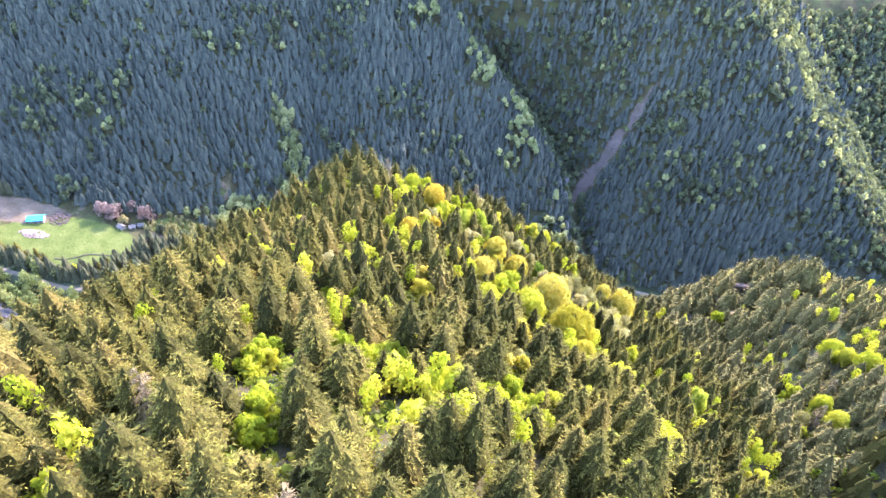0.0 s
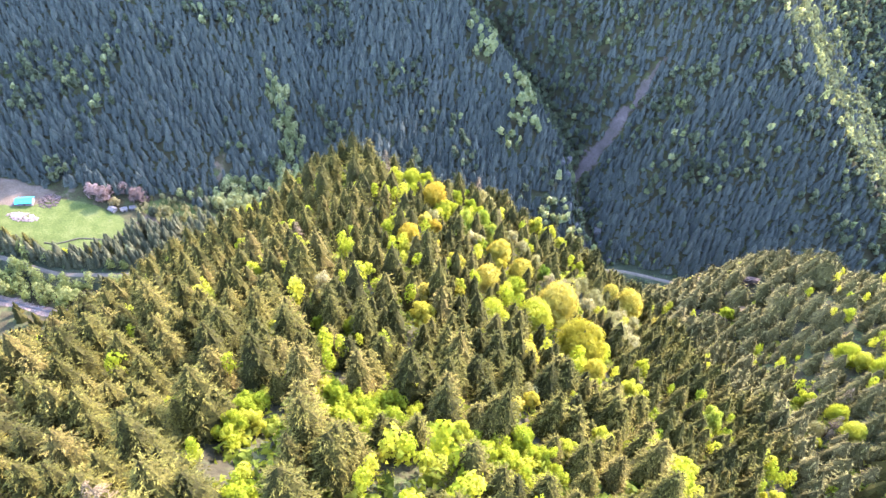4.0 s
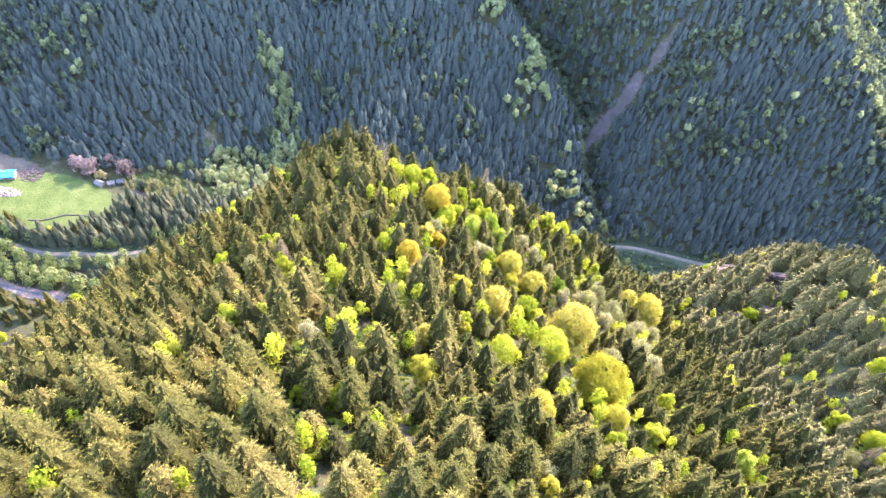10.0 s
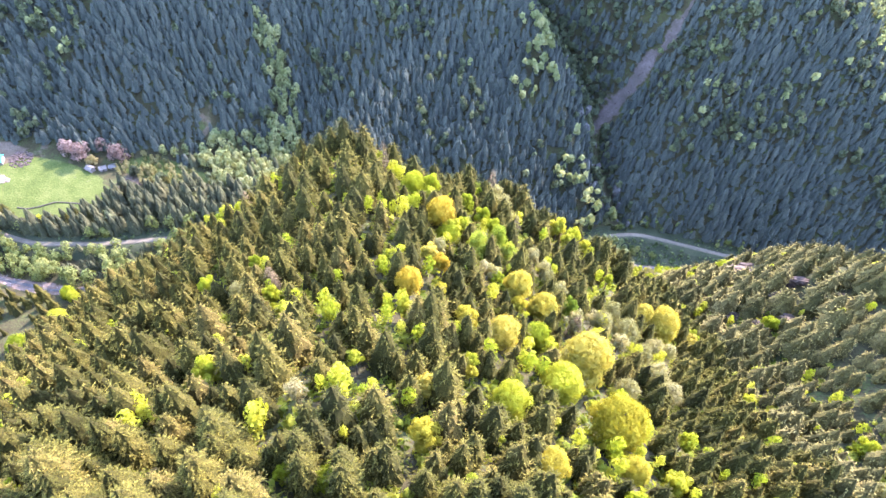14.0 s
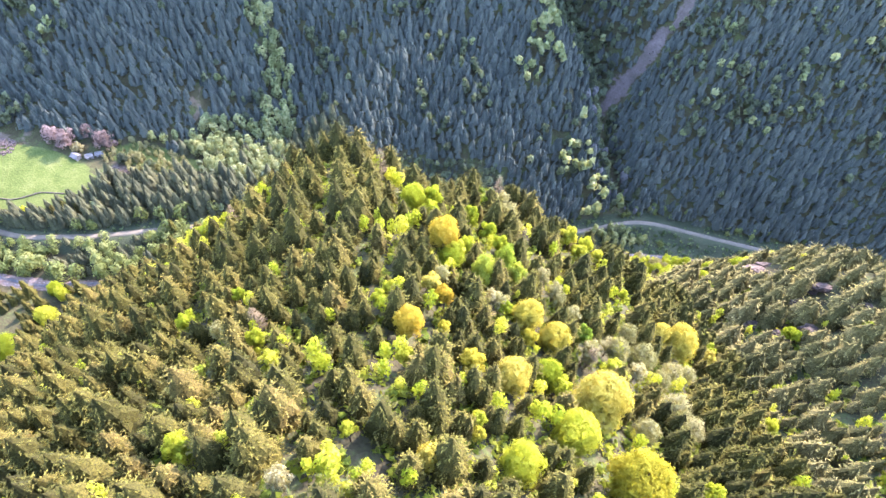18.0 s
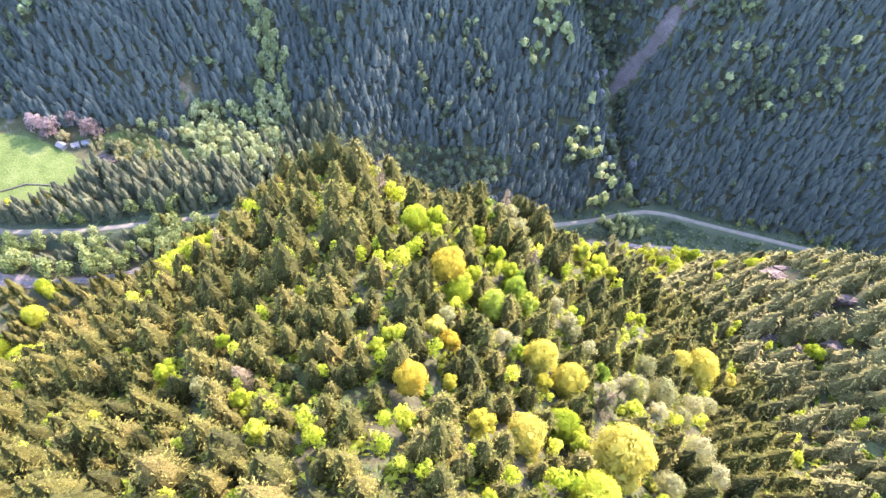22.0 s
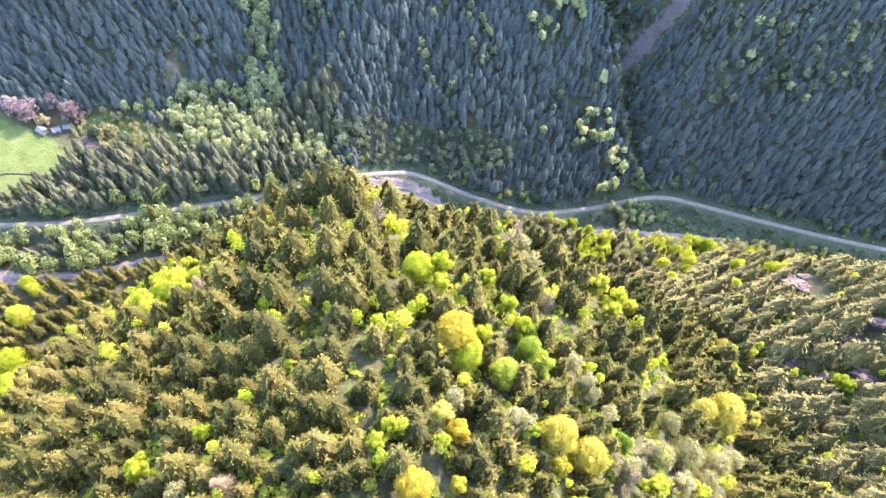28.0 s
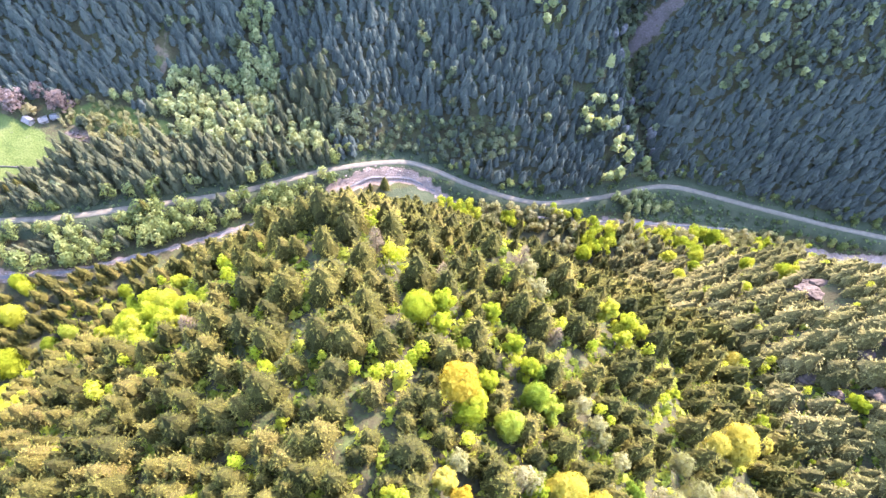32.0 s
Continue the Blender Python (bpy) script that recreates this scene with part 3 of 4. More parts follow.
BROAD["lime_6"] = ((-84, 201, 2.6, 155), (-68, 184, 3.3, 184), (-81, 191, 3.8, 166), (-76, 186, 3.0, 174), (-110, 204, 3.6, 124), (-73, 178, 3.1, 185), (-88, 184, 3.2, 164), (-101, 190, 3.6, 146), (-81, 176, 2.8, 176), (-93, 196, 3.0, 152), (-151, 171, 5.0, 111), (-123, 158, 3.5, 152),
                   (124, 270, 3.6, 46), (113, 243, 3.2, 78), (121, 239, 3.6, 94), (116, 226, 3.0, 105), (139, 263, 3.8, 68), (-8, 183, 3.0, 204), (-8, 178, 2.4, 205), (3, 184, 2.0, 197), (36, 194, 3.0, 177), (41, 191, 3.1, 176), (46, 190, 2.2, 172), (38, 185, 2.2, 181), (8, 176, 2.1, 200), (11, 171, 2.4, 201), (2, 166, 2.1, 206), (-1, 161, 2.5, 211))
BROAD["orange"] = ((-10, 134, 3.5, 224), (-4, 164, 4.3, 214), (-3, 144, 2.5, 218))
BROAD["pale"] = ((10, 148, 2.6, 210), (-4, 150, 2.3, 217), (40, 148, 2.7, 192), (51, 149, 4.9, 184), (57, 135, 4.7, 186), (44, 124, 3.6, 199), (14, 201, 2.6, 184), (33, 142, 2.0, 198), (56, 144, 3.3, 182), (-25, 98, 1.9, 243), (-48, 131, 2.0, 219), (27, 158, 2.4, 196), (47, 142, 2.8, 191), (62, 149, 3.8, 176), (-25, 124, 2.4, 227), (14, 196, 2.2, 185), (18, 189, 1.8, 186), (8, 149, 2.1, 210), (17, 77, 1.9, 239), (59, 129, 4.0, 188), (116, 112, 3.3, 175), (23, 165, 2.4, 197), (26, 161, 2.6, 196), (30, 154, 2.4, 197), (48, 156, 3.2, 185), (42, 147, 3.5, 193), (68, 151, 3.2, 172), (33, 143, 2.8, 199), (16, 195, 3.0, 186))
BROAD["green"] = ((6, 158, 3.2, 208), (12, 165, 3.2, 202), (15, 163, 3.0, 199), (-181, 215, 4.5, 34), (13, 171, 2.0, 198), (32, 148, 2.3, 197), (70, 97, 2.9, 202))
DEAD = ((-24, 199, 17), (-12, 24, 13), (-30, 36, 13), (120, 112, 13), (-8, 196, 12), (-62, 176, 13), (12, 203, 13), (-40, 132, 12), (33, 141, 11), (128, 122, 12), (19, 182, 10))
ROCKS = ((133, 199, 5), (130, 184, 5), (135, 231, 6), (141, 237, 4), (114, 192, 4), (138, 203, 4), (120, 186, 3), (148, 214, 4), (143, 190, 4))


def scatter(x0, x1, y0, y1, step, seed):
    """Jittered rows of places."""
    rg = np.random.default_rng(seed)
    nx, ny = int((x1 - x0) / step), int((y1 - y0) / step / 0.87)
    i, j = np.meshgrid(np.arange(nx), np.arange(ny))
    x = x0 + (i + 0.5 * (j % 2) + rg.uniform(-0.62, 0.62, i.shape)) * step
    y = y0 + (j + rg.uniform(-0.62, 0.62, i.shape)) * step * 0.87
    return x.ravel(), y.ravel()


def clear_of(x, y, things, extra, south=0.0):
    """Keeps off the given things, with more room on their south side."""
    ok = np.ones(len(x), bool)
    for bx, by, br in things:
        r = br + extra
        ok &= ((x - bx) / r) ** 2 + ((y - by) / np.where(y < by, r + south, r)) ** 2 > 1
    return ok


ALL_BROAD = [t[:3] for v in BROAD.values() for t in v]


def wooded(x, y):
    """Where forest grows at all."""
    c = covers(x, y)
    d, v = y - line_y(x, ROAD), np.abs(y - line_y(x, RIVER))
    ok = (np.abs(d) > 6.5) & (c["grass"] < 0.25) & (c["soil"] < 0.3) & (c["gravel"] < 0.4) & (c["scree"] < 0.3)
    ok &= ~((d < 0) & (c["verge"] > 0.5) & (x > -60))
    return ok


def glade(x, y):
    """Small gaps among the spruces where young beeches stand."""
    return (patches(x, y, 15, 71) + 0.5 * patches(x, y, 6.5, 72) > np.interp(x, (-140, -60, 60, 110), (1.08, 1.15, 1.13, 1.2)))


# one spruce kind of several shapes, each a thing of trunk and crown
def make_spruce(seed, h, r, whorls, per):
    rg = np.random.default_rng(seed)
    root = tagged(new("spruce_tree"), "tall olive-green spruce with drooping needle branches in dense forest", "tree", "spruces on the ridge")
    part("trunk", mesh_of("trunk", *trunk_of(h * 0.97, 0.26, rg)), bark, root)
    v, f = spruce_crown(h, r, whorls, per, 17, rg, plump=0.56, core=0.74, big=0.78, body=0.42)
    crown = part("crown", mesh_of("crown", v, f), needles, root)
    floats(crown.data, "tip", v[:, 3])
    return root


kinds = [make_spruce(11, 14, 3.9, 17, 12), make_spruce(12, 15.5, 3.8, 18, 12), make_spruce(13, 12.5, 3.8, 16, 11), make_spruce(14, 15, 4.3, 18, 13), make_spruce(15, 14, 3.5, 17, 11)]
x, y = scatter(-430, 100, -70, 330, 4.25, 3)
keep = wooded(x, y) & (y < line_y(x, ROAD) - 6) & clear_of(x, y, ALL_BROAD, 0.3, 1.4) & clear_of(x, y, [(p, q, 2.5) for p, q, _ in DEAD], 0) & clear_of(x, y, ROCKS, -1.0, 2.0) & (hash01(x, y, 5) > 0.06)
keep &= (bean(x, y, -84, 186, 22, 8.5) > 1) & (bean(x, y, -108, 195, 12, 6) > 1)
keep &= (bean(x, y, -23.6, 51, 4.0, 9.5) > 1) & (bean(x, y, -18.6, 36, 3.8, 8.5) > 1) & (bean(x, y, 9, 55.5, 12, 5.5) > 1) & (bean(x, y, -12, 60, 9, 6) > 1)
keep &= clear_of(x, y, [t[:3] for t in BROAD["pale"] if t[0] > 30], 1.2, 2.5)
keep &= ~glade(x, y) & (hash01(x, y, 16) > 0.36 * ease(140, 185, y))
x, y = x[keep], y[keep]
x2, y2 = scatter(82, 320, -20, 318, 5.1, 13)  # the eastern spur is closer grown
keep2 = wooded(x2, y2) & (y2 < line_y(x2, ROAD) - 10) & clear_of(x2, y2, ALL_BROAD, 0.2, 0.6) & clear_of(x2, y2, ROCKS, -0.5, 5.0) & ~glade(x2, y2)
keep2 &= (y2 < 165) | (hash01(x2, y2, 17) < 0.85)
keep2 &= (y2 < line_y(x2, RIVER) - 24) | (hash01(x2, y2, 18) < 0.25)
keep = (x < 84) & ((y < line_y(x, RIVER) - 4.5) | (x > -75)) & ((y < line_y(x, RIVER) - 12) | (x < 50) | (hash01(x, y, 18) < 0.4))
x, y = x[keep], y[keep]
x, y = np.r_[x[x < 84], x2[keep2]], np.r_[y[x < 84], y2[keep2]]
size = 0.48 + 0.26 * patches(x, y, 34, 9) + 0.56 * hash01(x, y, 2) ** 1.5
size *= 1 + 0.12 * ease(140, 185, y) * ease(150, 110, x)
size *= 1 + 0.2 * ease(150, 190, y) * ease(40, 65, x)
size *= 1 + 0.12 * ease(70, 90, x) - 0.2 * ease(105, 125, x)
size *= 0.8 + 0.2 * ease(8, 45, terrain(x, y) - road_height(x))
size *= 1 + 0.12 * ease(26, 10, np.hypot(x + 36, y - 203))
single = bean(x, y, -8, 80, 54, 62) < 1
single &= np.cumsum(single) <= 300
for px, py, ps in zip(x[single], y[single], size[single]):
    k = int(hash01(px, py, 1) * len(kinds))
    copy_thing(kinds[k], at(px, py, 6.28 * hash01(px, py, 4), ps * (0.86 + 0.25 * hash01(px, py, 6)), ps * 0.95))
for ob in kinds:  # the patterns themselves stand in the ridge too
    ob.matrix_basis = at(*((-70, 70), (-66, 84), (-72, 98), (-64, 112), (-70, 126))[kinds.index(ob)], 0.3, 0.95, 0.95)


def forest(name, templates, x, y, sx, sz, mat, label, category, seed, lift=0.0):
    """A wood that nobody could count, as one mesh: copies of some tree shapes."""
    rg = np.random.default_rng(seed)
    which = rg.integers(0, len(templates), len(x))
    turn, z = rg.random(len(x)) * 6.28, terrain(x, y) + lift
    tint = rg.random(len(x))
    vs, fs, ts, ps, o = [], [], [], [], 0
    for i, (v, f) in enumerate(templates):
        m = which == i
        c, s = np.cos(turn[m])[:, None], np.sin(turn[m])[:, None]
        w = np.stack([(v[:, 0] * c - v[:, 1] * s) * sx[m][:, None] + x[m][:, None], (v[:, 0] * s + v[:, 1] * c) * sx[m][:, None] + y[m][:, None], v[:, 2] * sz[m][:, None] + z[m][:, None]], -1)
        vs.append(w.reshape(-1, 3))
        fs.append((f[None] + (np.arange(m.sum()) * len(v))[:, None, None] + o).reshape(-1, 3))
        ts.append(np.repeat(tint[m], len(v)))
        ps.append(np.tile(v[:, 3] if v.shape[1] > 3 else np.ones(len(v)), int(m.sum())))
        o += len(v) * int(m.sum())
    me = mesh_of(name, np.concatenate(vs), np.concatenate(fs))
    floats(me, "tint", np.concatenate(ts))
    floats(me, "tip", np.concatenate(ps))
    return tagged(part(name, me, mat), label, category, kind="stuff")


rg = np.random.default_rng(21)
def whole(h, r, whorls, per, tufts, core=0.66, levels=6, sides=9, plump=0.77, big=1.0, slim=0.24, body=0.42):
    return joined([spruce_crown(h, r, whorls, per, tufts, rg, 0.1, plump, core, levels, sides, big, slim, body), tube([(0, 0, -1), (0, 0, h * 0.9)], [0.24, 0.05], 3)])


near_t = [whole(14.5, 3.8, 13, 9, 9, 0.74, plump=0.56, big=0.84, body=0.42) for _ in range(4)] + [whole(12.5, 3.7, 12, 9, 9, 0.74, plump=0.55, big=0.84, body=0.42) for _ in range(3)]
spur_t = [whole(12.5, 3.9, 9, 8, 8, 0.78, 6, 10, 0.54, 0.88, 0.3, 0.42) for _ in range(6)]
mid_t = [whole(14, 3.7, 9, 7, 7, 0.76, 6, 9, 0.56, 0.95, 0.26, 0.5) for _ in range(6)]
far_t = [whole(h, w, 6, 6, 3, 0.74, 4, 7, 0.62, 0.95, 0.34, 0.45) for h, w in ((12.5, 3.4), (11, 3.2), (14, 3.6), (10, 3.2), (13, 3.4), (11.5, 3.0), (8.5, 3.0))]
distant_t = [whole(h, w, 4, 6, 2, 0.8, 4, 7, 0.64, 1.25, 0.34, 0.5) for h, w in ((12.5, 3.4), (11, 3.2), (14, 3.6), (10, 3.2), (13, 3.4))]
rough_t = [whole(15, 3.8, 3, 4, 1, 0.9, 3, 6, big=2.4) for _ in range(3)]
rest = ~single
view = (np.abs(x) < 45 + 0.82 * y) & (y > 14)
near_by = bean(x, y, -8, 105, 105, 112) < 1
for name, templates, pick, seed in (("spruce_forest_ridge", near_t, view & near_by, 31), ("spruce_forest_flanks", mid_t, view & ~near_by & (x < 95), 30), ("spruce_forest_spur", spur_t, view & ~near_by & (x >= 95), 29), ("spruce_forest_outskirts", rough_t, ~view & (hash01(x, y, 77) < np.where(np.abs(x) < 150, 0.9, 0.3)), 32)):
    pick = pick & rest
    forest(name, templates, x[pick], y[pick], size[pick] * np.where(y[pick] > 165, 1.05, 0.98), size[pick] * np.where(y[pick] > 140, 0.9, 0.95), needles_spur_lit if "spur" in name else needles_wood, "dense olive-green spruce forest covering the sunlit slopes", "forest", seed)

# young beeches that show between the spruces
small = [leaf_cloud([(0, 0, 1.6), (0.35, 0.1, 1.15), (-0.35, 0.15, 1.25), (0, -0.4, 1.0), (0.1, 0.25, 1.9), (0.1, 0.3, 0.6), (-0.1, -0.1, 0.2)], [0.6, 0.5, 0.45, 0.5, 0.42, 0.5, 0.55], 230, 0.14, rg, 1.0) for _ in range(5)]
bx, by = scatter(-300, 240, 20, 318, 3.9, 44)
ok = wooded(bx, by) & (by < line_y(bx, ROAD) - 8) & ((glade(bx, by) & (hash01(bx, by, 74) < 0.7)) | (hash01(bx, by, 75) < np.interp(bx, (-100, -50, 60, 110), (0.14, 0.06, 0.05, 0.05)))) & (np.abs(bx) < 60 + 0.85 * by) & (terrain(bx, by) - road_height(bx) > 18)
bx, by = bx[ok], by[ok]
br = np.where(glade(bx, by), 1.3, 0.9) + 1.2 * hash01(bx, by, 73)
forest("young_beeches", small, bx, by, br, br * 1.25, leaves_wood["lime"], "bright lime-green young beeches between the spruces", "tree", 37, 4.5)

# close young growth that fills the glade before the camera
bx, by = scatter(-30, 24, 32, 70, 1.7, 120)
ok = (bean(bx, by, -12, 61, 10, 5) < 1) | (bean(bx, by, -25.5, 55, 1.8, 6) < 1) | (bean(bx, by, -20.5, 40, 1.8, 6) < 1) | (bean(bx, by, 9, 56, 11, 4.5) < 1)
bx, by = bx[ok], by[ok]
br = 0.9 + 0.7 * hash01(bx, by, 121)
forest("glade_saplings", small, bx, by, br, br * 1.1, leaves_wood["lime"], "bright lime-green saplings crowding a glade", "shrub", 122, 0.2)

# young growth in the hollow of the western flank
bx, by = scatter(-125, -62, 172, 206, 2.2, 123)
ok = (bean(bx, by, -84, 187, 22, 7) < 1) | (bean(bx, by, -108, 197, 12, 5) < 1) | (bean(bx, by, -78, 177, 9, 3) < 1)
bx, by = bx[ok], by[ok]
br = 1.1 + 1.0 * hash01(bx, by, 124)
forest("hollow_saplings", small, bx, by, br, br * 1.1, leaves_wood["lime"], "bright lime-green saplings filling a hollow of the flank", "shrub", 125, 0.3)

# ferns, brambles and saplings under the trees
low = [leaf_cloud([(0, 0, 0.4), (0.5, 0.2, 0.3), (-0.4, 0.3, 0.35), (0, -0.5, 0.3)], [0.6, 0.5, 0.5, 0.5], 30, 0.28, rg, 0.7) for _ in range(5)]
bx, by = scatter(-190, 130, -20, 240, 3.5, 45)
ok = wooded(bx, by) & (by < line_y(bx, ROAD) - 20) & (hash01(bx, by, 46) < 0.9)
bx, by = bx[ok], by[ok]
br = 1.3 + 1.3 * hash01(bx, by, 47)
forest("undergrowth", low, bx, by, br, br, leaves_wood["under"], "green ferns, brambles and saplings on the forest floor", "undergrowth", 38)

small_far = [leaf_cloud([(0, 0, 1.6), (0.3, 0.1, 1.2), (-0.3, 0.15, 1.25), (0, -0.3, 1.1), (0.1, 0.2, 1.9)], [0.6, 0.5, 0.5, 0.5, 0.42], 42, 0.38, rg, 1.0) for _ in range(6)]

# woods of the far side of the valley
CREST_Y, CREST_X = (355, 365, 380, 400, 425, 450, 480, 520, 560, 600), (115, 108, 96, 84, 72, 60, 43, 8, -28, -70)
x, y = scatter(-470, 560, 275, 650, 3.75, 5)
d = y - line_y(x, ROAD)
keep = wooded(x, y) & (d > 6) & (np.abs(x - 40) < 120 + 0.83 * y) & (hash01(x, y, 15) > 0.08)
keep &= (np.abs(x - np.interp(y, [p[1] for p in CREEK], [p[0] for p in CREEK])) > 4.5) | (y > 440)
x, y, d = x[keep], y[keep], d[keep]
gully_d = np.abs(x - np.interp(y, [p[1] for p in CREEK], [p[0] for p in CREEK]))
leafy = 0.24 + 0.40 * (patches(x, y, 46, 3) - 0.5) + 0.30 * (patches(x, y, 15, 8) - 0.5) + 0.66 * (hash01(x, y, 51) - 0.5)
leafy += 0.5 * ease(16, 6, gully_d) + 0.4 * ease(330, 400, x) + 0.15 * ease(4, 22, x - np.interp(y, [p[1] for p in CREEK], [p[0] for p in CREEK])) * ease(365, 410, y)
leafy += 0.2 * ease(1.3, 0.6, bean(x, y, -20, 361, 55, 11)) + 0.4 * ease(20, 6, np.abs(x - np.interp(y, (380, 440, 500, 560, 620), (345, 322, 316, 312, 308)))) + 0.2 * ease(14, 4, np.abs(x + 260)) * ease(400, 430, y)
in_grove = 0.9 * ease(1.25, 0.7, bean(x, y, -140, 352, 32, 22)) + 0.8 * ease(1.2, 0.7, bean(x, y, -88, 345, 16, 8)) + 0.3 * ease(1.2, 0.8, bean(x, y, -180, 345, 16, 8))
in_grove += 0.62 * ease(15, 5, np.abs(x - np.interp(y, (360, 380, 410, 440, 480), (-128, -119, -125, -138, -152)))) * ease(350, 370, y) * ease(480, 440, y)
leafy += in_grove
# pale crest trees, their band widened to stand in for sun-touched crowns
crest = np.abs(x - np.interp(y, CREST_Y, CREST_X) + 9) < 64 * np.clip(patches(x, y, 13, 19) - 0.40, 0, 1)
crest &= hash01(x, y, 23) < 0.42
lv = (leafy > 0.56) & ~crest & ~((in_grove > 0.2) & (hash01(x, y, 28) < 0.12))
size = 0.5 + 0.36 * patches(x, y, 40, 4) + 0.5 * hash01(x, y, 7) ** 1.5
size *= 0.45 + 0.55 * ease(0.9, 1.3, bean(x, y, -18, 357, 55, 13))
size *= 1 + 0.35 * ease(1.3, 0.7, bean(x, y, -150, 312, 75, 20))
by_huts = bean(x, y, -229, 326, 15, 13) < 1
terrace = (x < -75) & ~by_huts & (d < 60) & ~lv & ~crest & (hash01(x, y, 87) < 0.6) & (bean(x, y, -200, 331, 26, 15) > 1)
st = 0.55 + 0.55 * size[terrace]
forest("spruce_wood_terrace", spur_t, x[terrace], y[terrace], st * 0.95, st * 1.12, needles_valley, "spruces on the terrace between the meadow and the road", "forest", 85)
s = ~lv & ~crest & ~by_huts & ~((x < -75) & (d < 60))
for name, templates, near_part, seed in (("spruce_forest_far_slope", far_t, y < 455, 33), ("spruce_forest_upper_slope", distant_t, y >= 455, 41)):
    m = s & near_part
    forest(name, templates, x[m], y[m], size[m] * (0.92 + 0.35 * hash01(x[m], y[m], 27)), size[m] * 0.78, needles_far, "dense spruce forest on the far mountainside, tinted blue-green as by haze", "forest", seed)
r = (1.9 + 1.7 * hash01(x, y, 12)) * (0.6 + 0.4 * ease(0.9, 1.3, bean(x, y, -18, 357, 55, 13)))
g = lv & (hash01(x, y, 17) < np.where(x > 130, 0.12, 0.06))
grove = lv & (in_grove > 0.25)
forest("broadleaf_grove", small, x[grove], y[grove], r[grove] * 1.2, r[grove] * 1.35, leaves_wood["grove"], "pale grey-green broadleaved grove above the road", "forest", 86, 1.5)
g, lv = g & ~grove, lv & ~grove
forest("broadleaf_wood_far_slope", small_far, x[lv & ~g], y[lv & ~g], r[lv & ~g], r[lv & ~g] * 1.2, leaves_wood["grey"], "grey-green broadleaved trees among the far spruces", "forest", 34, 3.0)
forest("broadleaf_wood_crest", small_far, x[crest], y[crest], 1.15 * r[crest], 1.35 * r[crest], leaves_wood["grove"], "pale green broadleaved trees along the crest of the far spur", "forest", 39, 6.0)
forest("broadleaf_wood_bright", small_far, x[g], y[g], r[g], r[g] * 1.2, leaves_wood["grove"], "fresh green broadleaved trees on the far mountainside", "forest", 35, 3.0)

# scrub and young alders clinging to the gorge of the creek
x, y = scatter(80, 150, 350, 520, 2.7, 110)
gd = x - np.interp(y, [p[1] for p in CREEK], [p[0] for p in CREEK])
keep = (gd > -17) & (gd < 8) & (np.abs(gd) > 1.6) & (scree_cover(x, y) < 0.3) & (hash01(x, y, 111) < 0.75)
x, y = x[keep], y[keep]
r = 0.7 + 1.2 * hash01(x, y, 112)
forest("gorge_scrub", small_far, x, y, r, r * 1.1, leaves_wood["grey"], "grey-green scrub on the rocky sides of the gorge", "shrub", 113, -0.3)

# alders and scrub along the river
x, y = scatter(-420, 320, 225, 372, 4.6, 6)
d, v = y - line_y(x, ROAD), y - line_y(x, RIVER)
keep = (d < -6) & (v > 7) & (covers(x, y)["gravel"] < 0.3) & ((covers(x, y)["verge"] < 0.5) | (hash01(x, y, 3) < 0.15))
keep |= (d > 5) & (d < 11) & (hash01(x, y, 9) < 0.5) & (covers(x, y)["grass"] < 0.3)
keep |= (d > 6) & (bean(x, y, -18, 357, 58, 14) < 1) & (hash01(x, y, 10) < 0.85)
keep |= (d < -3.6) & (v > 3.5) & (x < -62) & (hash01(x, y, 11) < 0.85) & (covers(x, y)["gravel"] < 0.3)
x, y = x[keep], y[keep]
r = (2.3 + 2.0 * patches(x, y, 22, 6) + 1.0 * hash01(x, y, 12)) * np.where(x > -60, 0.6, 1.15)
alder_t = [leaf_cloud([(0, 0, 1.5), (0.35, 0.1, 1.1), (-0.35, 0.15, 1.2), (0, -0.4, 1.0), (0, 0.1, 0.5)], [0.6, 0.5, 0.5, 0.5, 0.6], 230, 0.125, rg, 1.0) for _ in range(5)]
bank = (y - line_y(x, ROAD) > 6) & (bean(x, y, -18, 357, 58, 14) < 1)
stand = ~bank & (x < -62) & (patches(x, y, 17, 58) + 0.3 * hash01(x, y, 59) > 0.86)
st = 0.5 + 0.45 * hash01(x[stand], y[stand], 60)
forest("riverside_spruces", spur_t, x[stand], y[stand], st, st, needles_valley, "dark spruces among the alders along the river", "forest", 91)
bank |= stand
forest("riverside_alders", alder_t, x[~bank], y[~bank], r[~bank], r[~bank] * 1.1, leaves_wood["alder"], "grey-green alders and scrub along the river", "shrub", 36)
bank &= ~stand
forest("hillside_scrub", alder_t, x[bank], y[bank], r[bank] * 1.25, r[bank], leaves_wood["grey"], "dull green scrub on the slope above the bend", "shrub", 40)

# scrub on the bank between the road and the river
x, y = scatter(-340, 330, 235, 350, 2.6, 61)
d, v = y - line_y(x, ROAD), y - line_y(x, RIVER)
keep = (d < -4.5) & (covers(x, y)["gravel"] < 0.35) & (v > 1) & (hash01(x, y, 62) < 0.55 + 0.6 * patches(x, y, 9, 63))
keep &= x > -60
keep |= (np.abs(d) > 2.6) & (np.abs(d) < np.where(x < -60, 7.5, 9)) & ((d > 0) | (x < -60)) & (hash01(x, y, 64) < 0.6)
x, y = x[keep], y[keep]
r = 0.7 + 1.3 * hash01(x, y, 65) ** 2
forest("bank_scrub", low, x, y, r, r, leaves_wood["scrub"], "low dark green scrub on the road bank", "shrub", 66)

# a clump of alders below the bend, and bright bushes on the river's far bank
x, y = scatter(95, 140, 322, 342, 3.6, 88)
